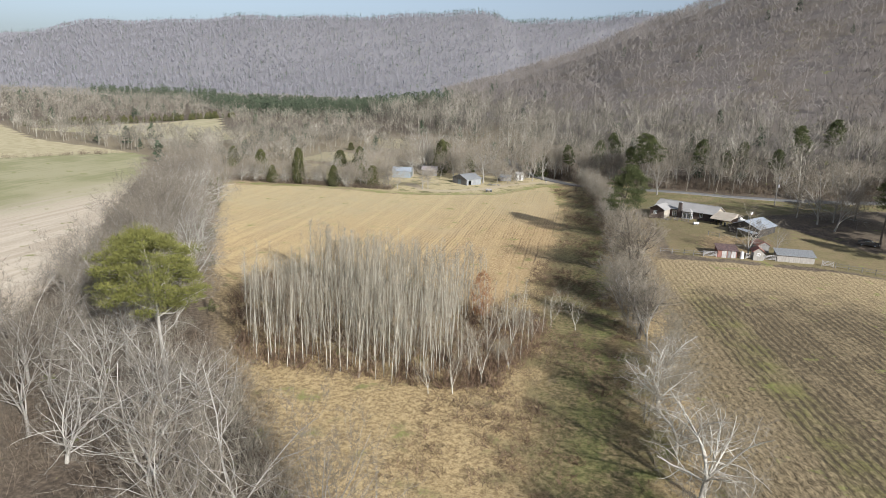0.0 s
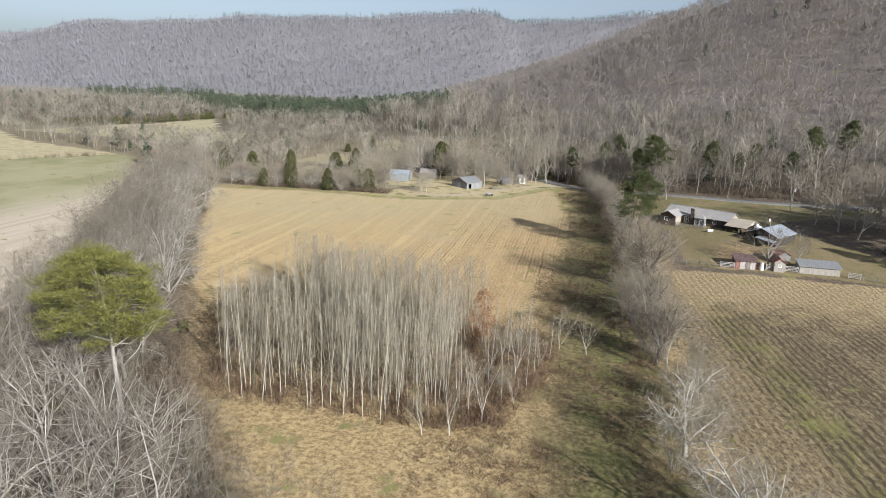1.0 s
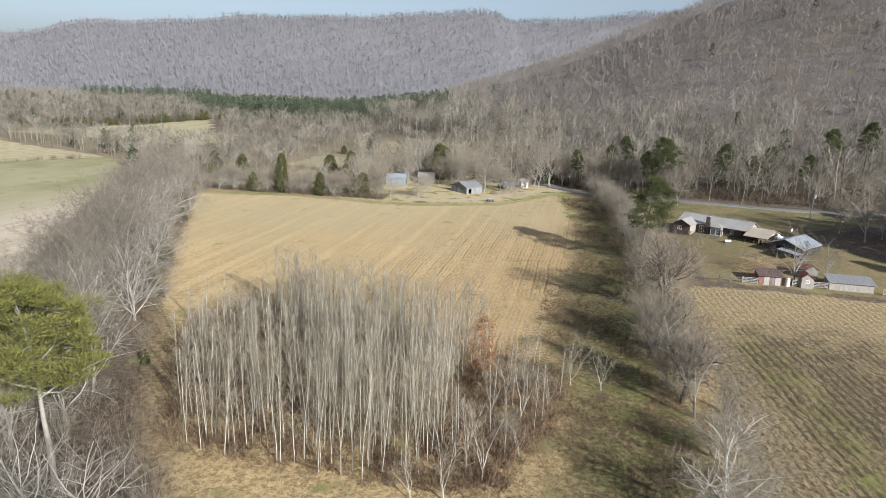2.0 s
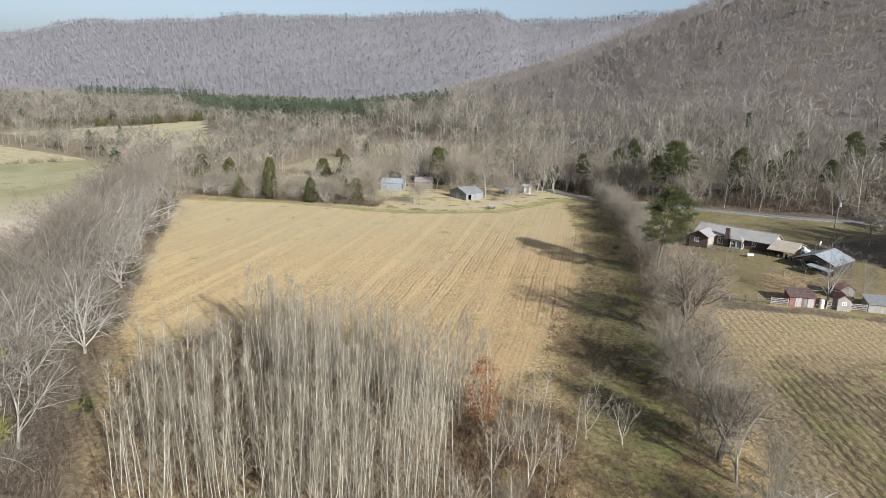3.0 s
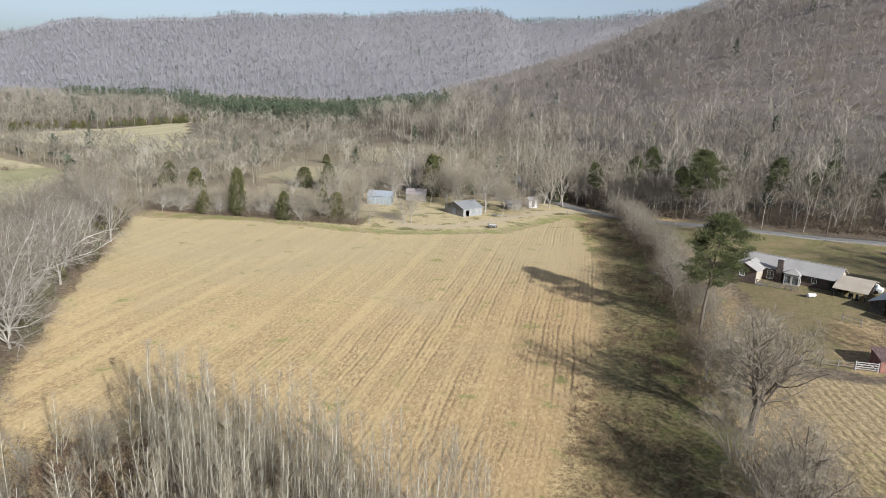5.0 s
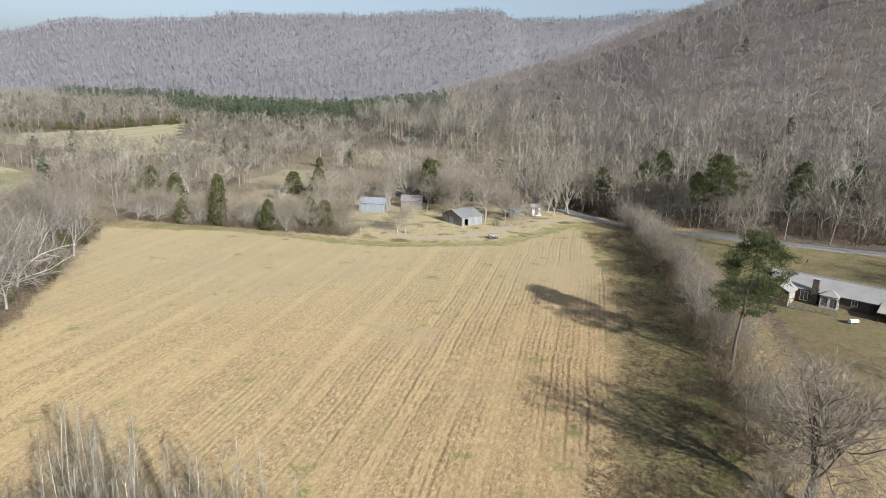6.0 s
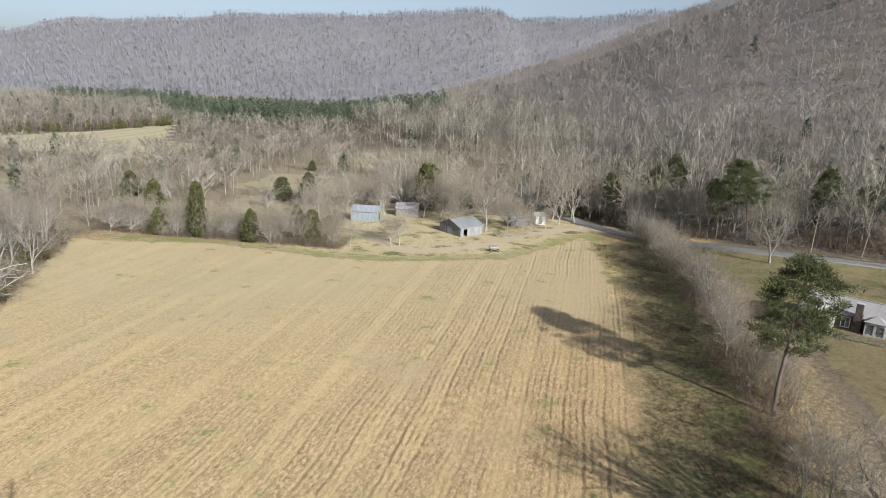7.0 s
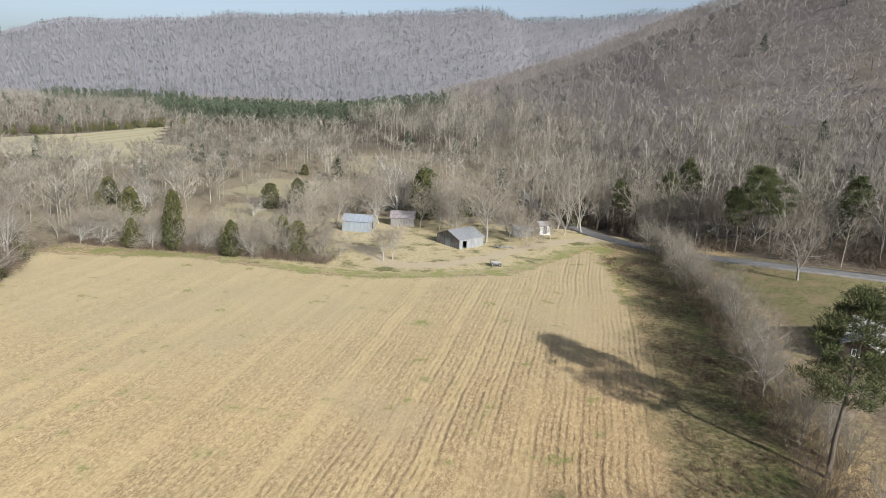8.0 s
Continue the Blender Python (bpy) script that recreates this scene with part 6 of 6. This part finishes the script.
def basketball_goal(x_, y_, turn):
    g = thing("basketball_goal", x_, y_, turn, "basketball goal with a white board on a steel pole", "basketball goal")
    rod("pole", M_STEEL, g, (0, 0, -0.3), (0, 0, 3.1), 0.06, 8)
    rod("arm", M_STEEL, g, (0, 0, 3.0), (0, -0.7, 3.2), 0.035, 6)
    boxes("backboard", M_WHITE, g, (-0.6, 0.6, -0.75, -0.7, 2.85, 3.6), bevel=0.01)
    boxes("hoop", M_REDTIN, g, (-0.23, 0.23, -0.79, -0.75, 3.02, 3.06), (-0.23, 0.23, -1.22, -1.18, 3.02, 3.06), (-0.23, -0.19, -1.18, -0.79, 3.02, 3.06), (0.19, 0.23, -1.18, -0.79, 3.02, 3.06))


ranch_house()
metal_barn()
parked_car(39.6, 182.6, 150, M_WHITE, "white car parked at the end of the carport")
parked_car(66.2, 168.4, -20, M_DARKWOOD, "dark car parked under the tall bare trees")
basketball_goal(42.0, 179.6, 60)
weathered_barn()
plain_shed("tin_barn", -69.3, 247.6, 4, 7.0, 5.0, 2.4, 3.6, M_TINWALL, M_TIN, "pale blue-grey corrugated tin barn in the farmyard", None, (), 0.2)
plain_shed("old_shed", -61.0, 258.0, 12, 6.0, 5.0, 2.2, 3.5, M_GREYWOOD, M_RUSTTIN, "grey plank shed with a streaked rusty roof", (-1.0, 0.4, -0.2, 1.8))
plain_shed("white_shed", -25.4, 260.8, 30, 2.8, 2.8, 2.1, 2.9, M_WHITE, M_ROOF, "small white painted shed at the lane", (-0.5, 0.5, -0.1, 1.9), (), 0.3)
plain_shed("low_shed", -30.5, 257.0, 20, 4.4, 3.4, 1.6, 2.3, M_GREYWOOD, M_TIN, "low grey shed half hidden by a bushy tree", None)
lean_shed("feed_shed", 29.9, 150.2, 2, 4.0, 3.2, 1.75, 2.3, M_REDWOOD, M_DARKRUST, "low shed with white doors and rusty roof", ((0.9, 1.9, 1.6, M_WHITEWOOD), (2.1, 2.75, 1.6, M_GREYWOOD), (2.85, 3.85, 1.6, M_WHITEWOOD)))
pb = plain_shed("garden_shed", 38.2, 151.2, -90, 2.4, 2.0, 1.9, 2.7, M_DULLWOOD, M_REDTIN, "small white shed with a dull red roof", None)
window(pb, -0.35, 0.35, 0.9, 1.5, 1.2, False, 1)
plain_shed("red_roof_shed", 40.0, 157.0, -75, 3.2, 2.6, 1.7, 2.5, M_GREYWOOD, M_REDTIN, "little shed with a dull red roof", None)
lean_shed("long_shed", 42.1, 150.6, 0, 7.5, 3.0, 1.5, 2.2, M_DULLWOOD, M_GREYTIN, "long low off-white shed with a blue-grey tin roof")
tank = thing("water_tank", 35.0, 150.6, 0, "white upright plastic water tank", "tank")
rod("drum", M_WHITE, tank, (0, 0, -0.1), (0, 0, 1.5), 0.45, 16)
rod("lid", M_CONCRETE, tank, (0, 0, 1.5), (0, 0, 1.62), 0.2, 12)
farm_gate(27.0, 150.3, 0, 2.8)
farm_gate(35.8, 150.6, 0, 1.4)
farm_gate(39.4, 150.6, 0, 2.5)
farm_gate(50.8, 149.8, -18, 2.2)
rail_fence([(53.2, 149.0), (60, 146.5), (70, 142.5)])
rail_fence([(30.5, 166.8), (32.7, 165.2)], gap=2.6)
rail_fence([(18, 151), (23, 150.5), (27, 150.3)])
utility_pole(57.0, 215.2, 9.0)
farm_wagon(-32.1, 225.8, 12)
mail = thing("mailbox", -14.1, 251.4, 0, "grey mailbox on a post by the track", "mailbox")
boxes("post", M_GREYWOOD, mail, (-0.06, 0.06, -0.06, 0.06, -0.3, 1.1))
boxes("box", M_CONCRETE, mail, (-0.16, 0.16, -0.3, 0.3, 1.1, 1.4), bevel=0.04)
tank = thing("propane_tank", 29.0, 176.7, 20, "small white propane tank lying on the lawn", "tank")
rod("shell", M_WHITE, tank, (-0.7, 0, 0.42), (0.7, 0, 0.42), 0.32, 14)
for p in (-0.4, 0.4):
    boxes("foot", M_STEEL, tank, (p - 0.05, p + 0.05, -0.22, 0.22, -0.05, 0.14))
rod("valve", M_STEEL, tank, (0, 0, 0.72), (0, 0, 0.86), 0.09, 8)
bench = thing("workbench", 33.4, 178.2, -30, "dark wooden bench standing in the carport", "bench", lift=0.1)
boxes("top", M_DARKWOOD, bench, (-0.9, 0.9, -0.35, 0.35, 0.75, 0.82))
for p in (-0.8, 0.72):
    for q in (-0.3, 0.22):
        boxes("leg", M_DARKWOOD, bench, (p, p + 0.08, q, q + 0.08, -0.2, 0.75))
for p, q in ((35.2, 177.4), (36.0, 177.0)):
    bin_ = thing("storage_barrel", p, q, 0, "dark plastic barrel in the carport", "barrel", "carport barrels", 0.1)
    rod("drum", M_BLACK, bin_, (0, 0, -0.15), (0, 0, 0.85), 0.3, 14)
    rod("lid", M_STEEL, bin_, (0, 0, 0.85), (0, 0, 0.9), 0.31, 14)
rng = np.random.default_rng(77)
pile = Shape()
for _ in range(16):
    a = np.array((rng.uniform(-1.8, 1.8), rng.uniform(-0.8, 0.8), rng.uniform(0.05, 0.4)))
    e = unit(np.array((rng.normal(), 0.6 * rng.normal(), 0.25 * rng.random())))
    pile.path([a - e * 1.0, a, a + e * (0.8 + rng.random())], [0.1, 0.08, 0.03], 5, 0.4)
heap = tagged(new("branch_pile", soup("branch_pile", *pile.arrays(), M_BARK, weld=True)), "heap of fallen branches lying in the yard", "branches", kind="stuff")
heap.matrix_basis = pose(-32.5, 242.6, float(land(-32.5, 242.6)))
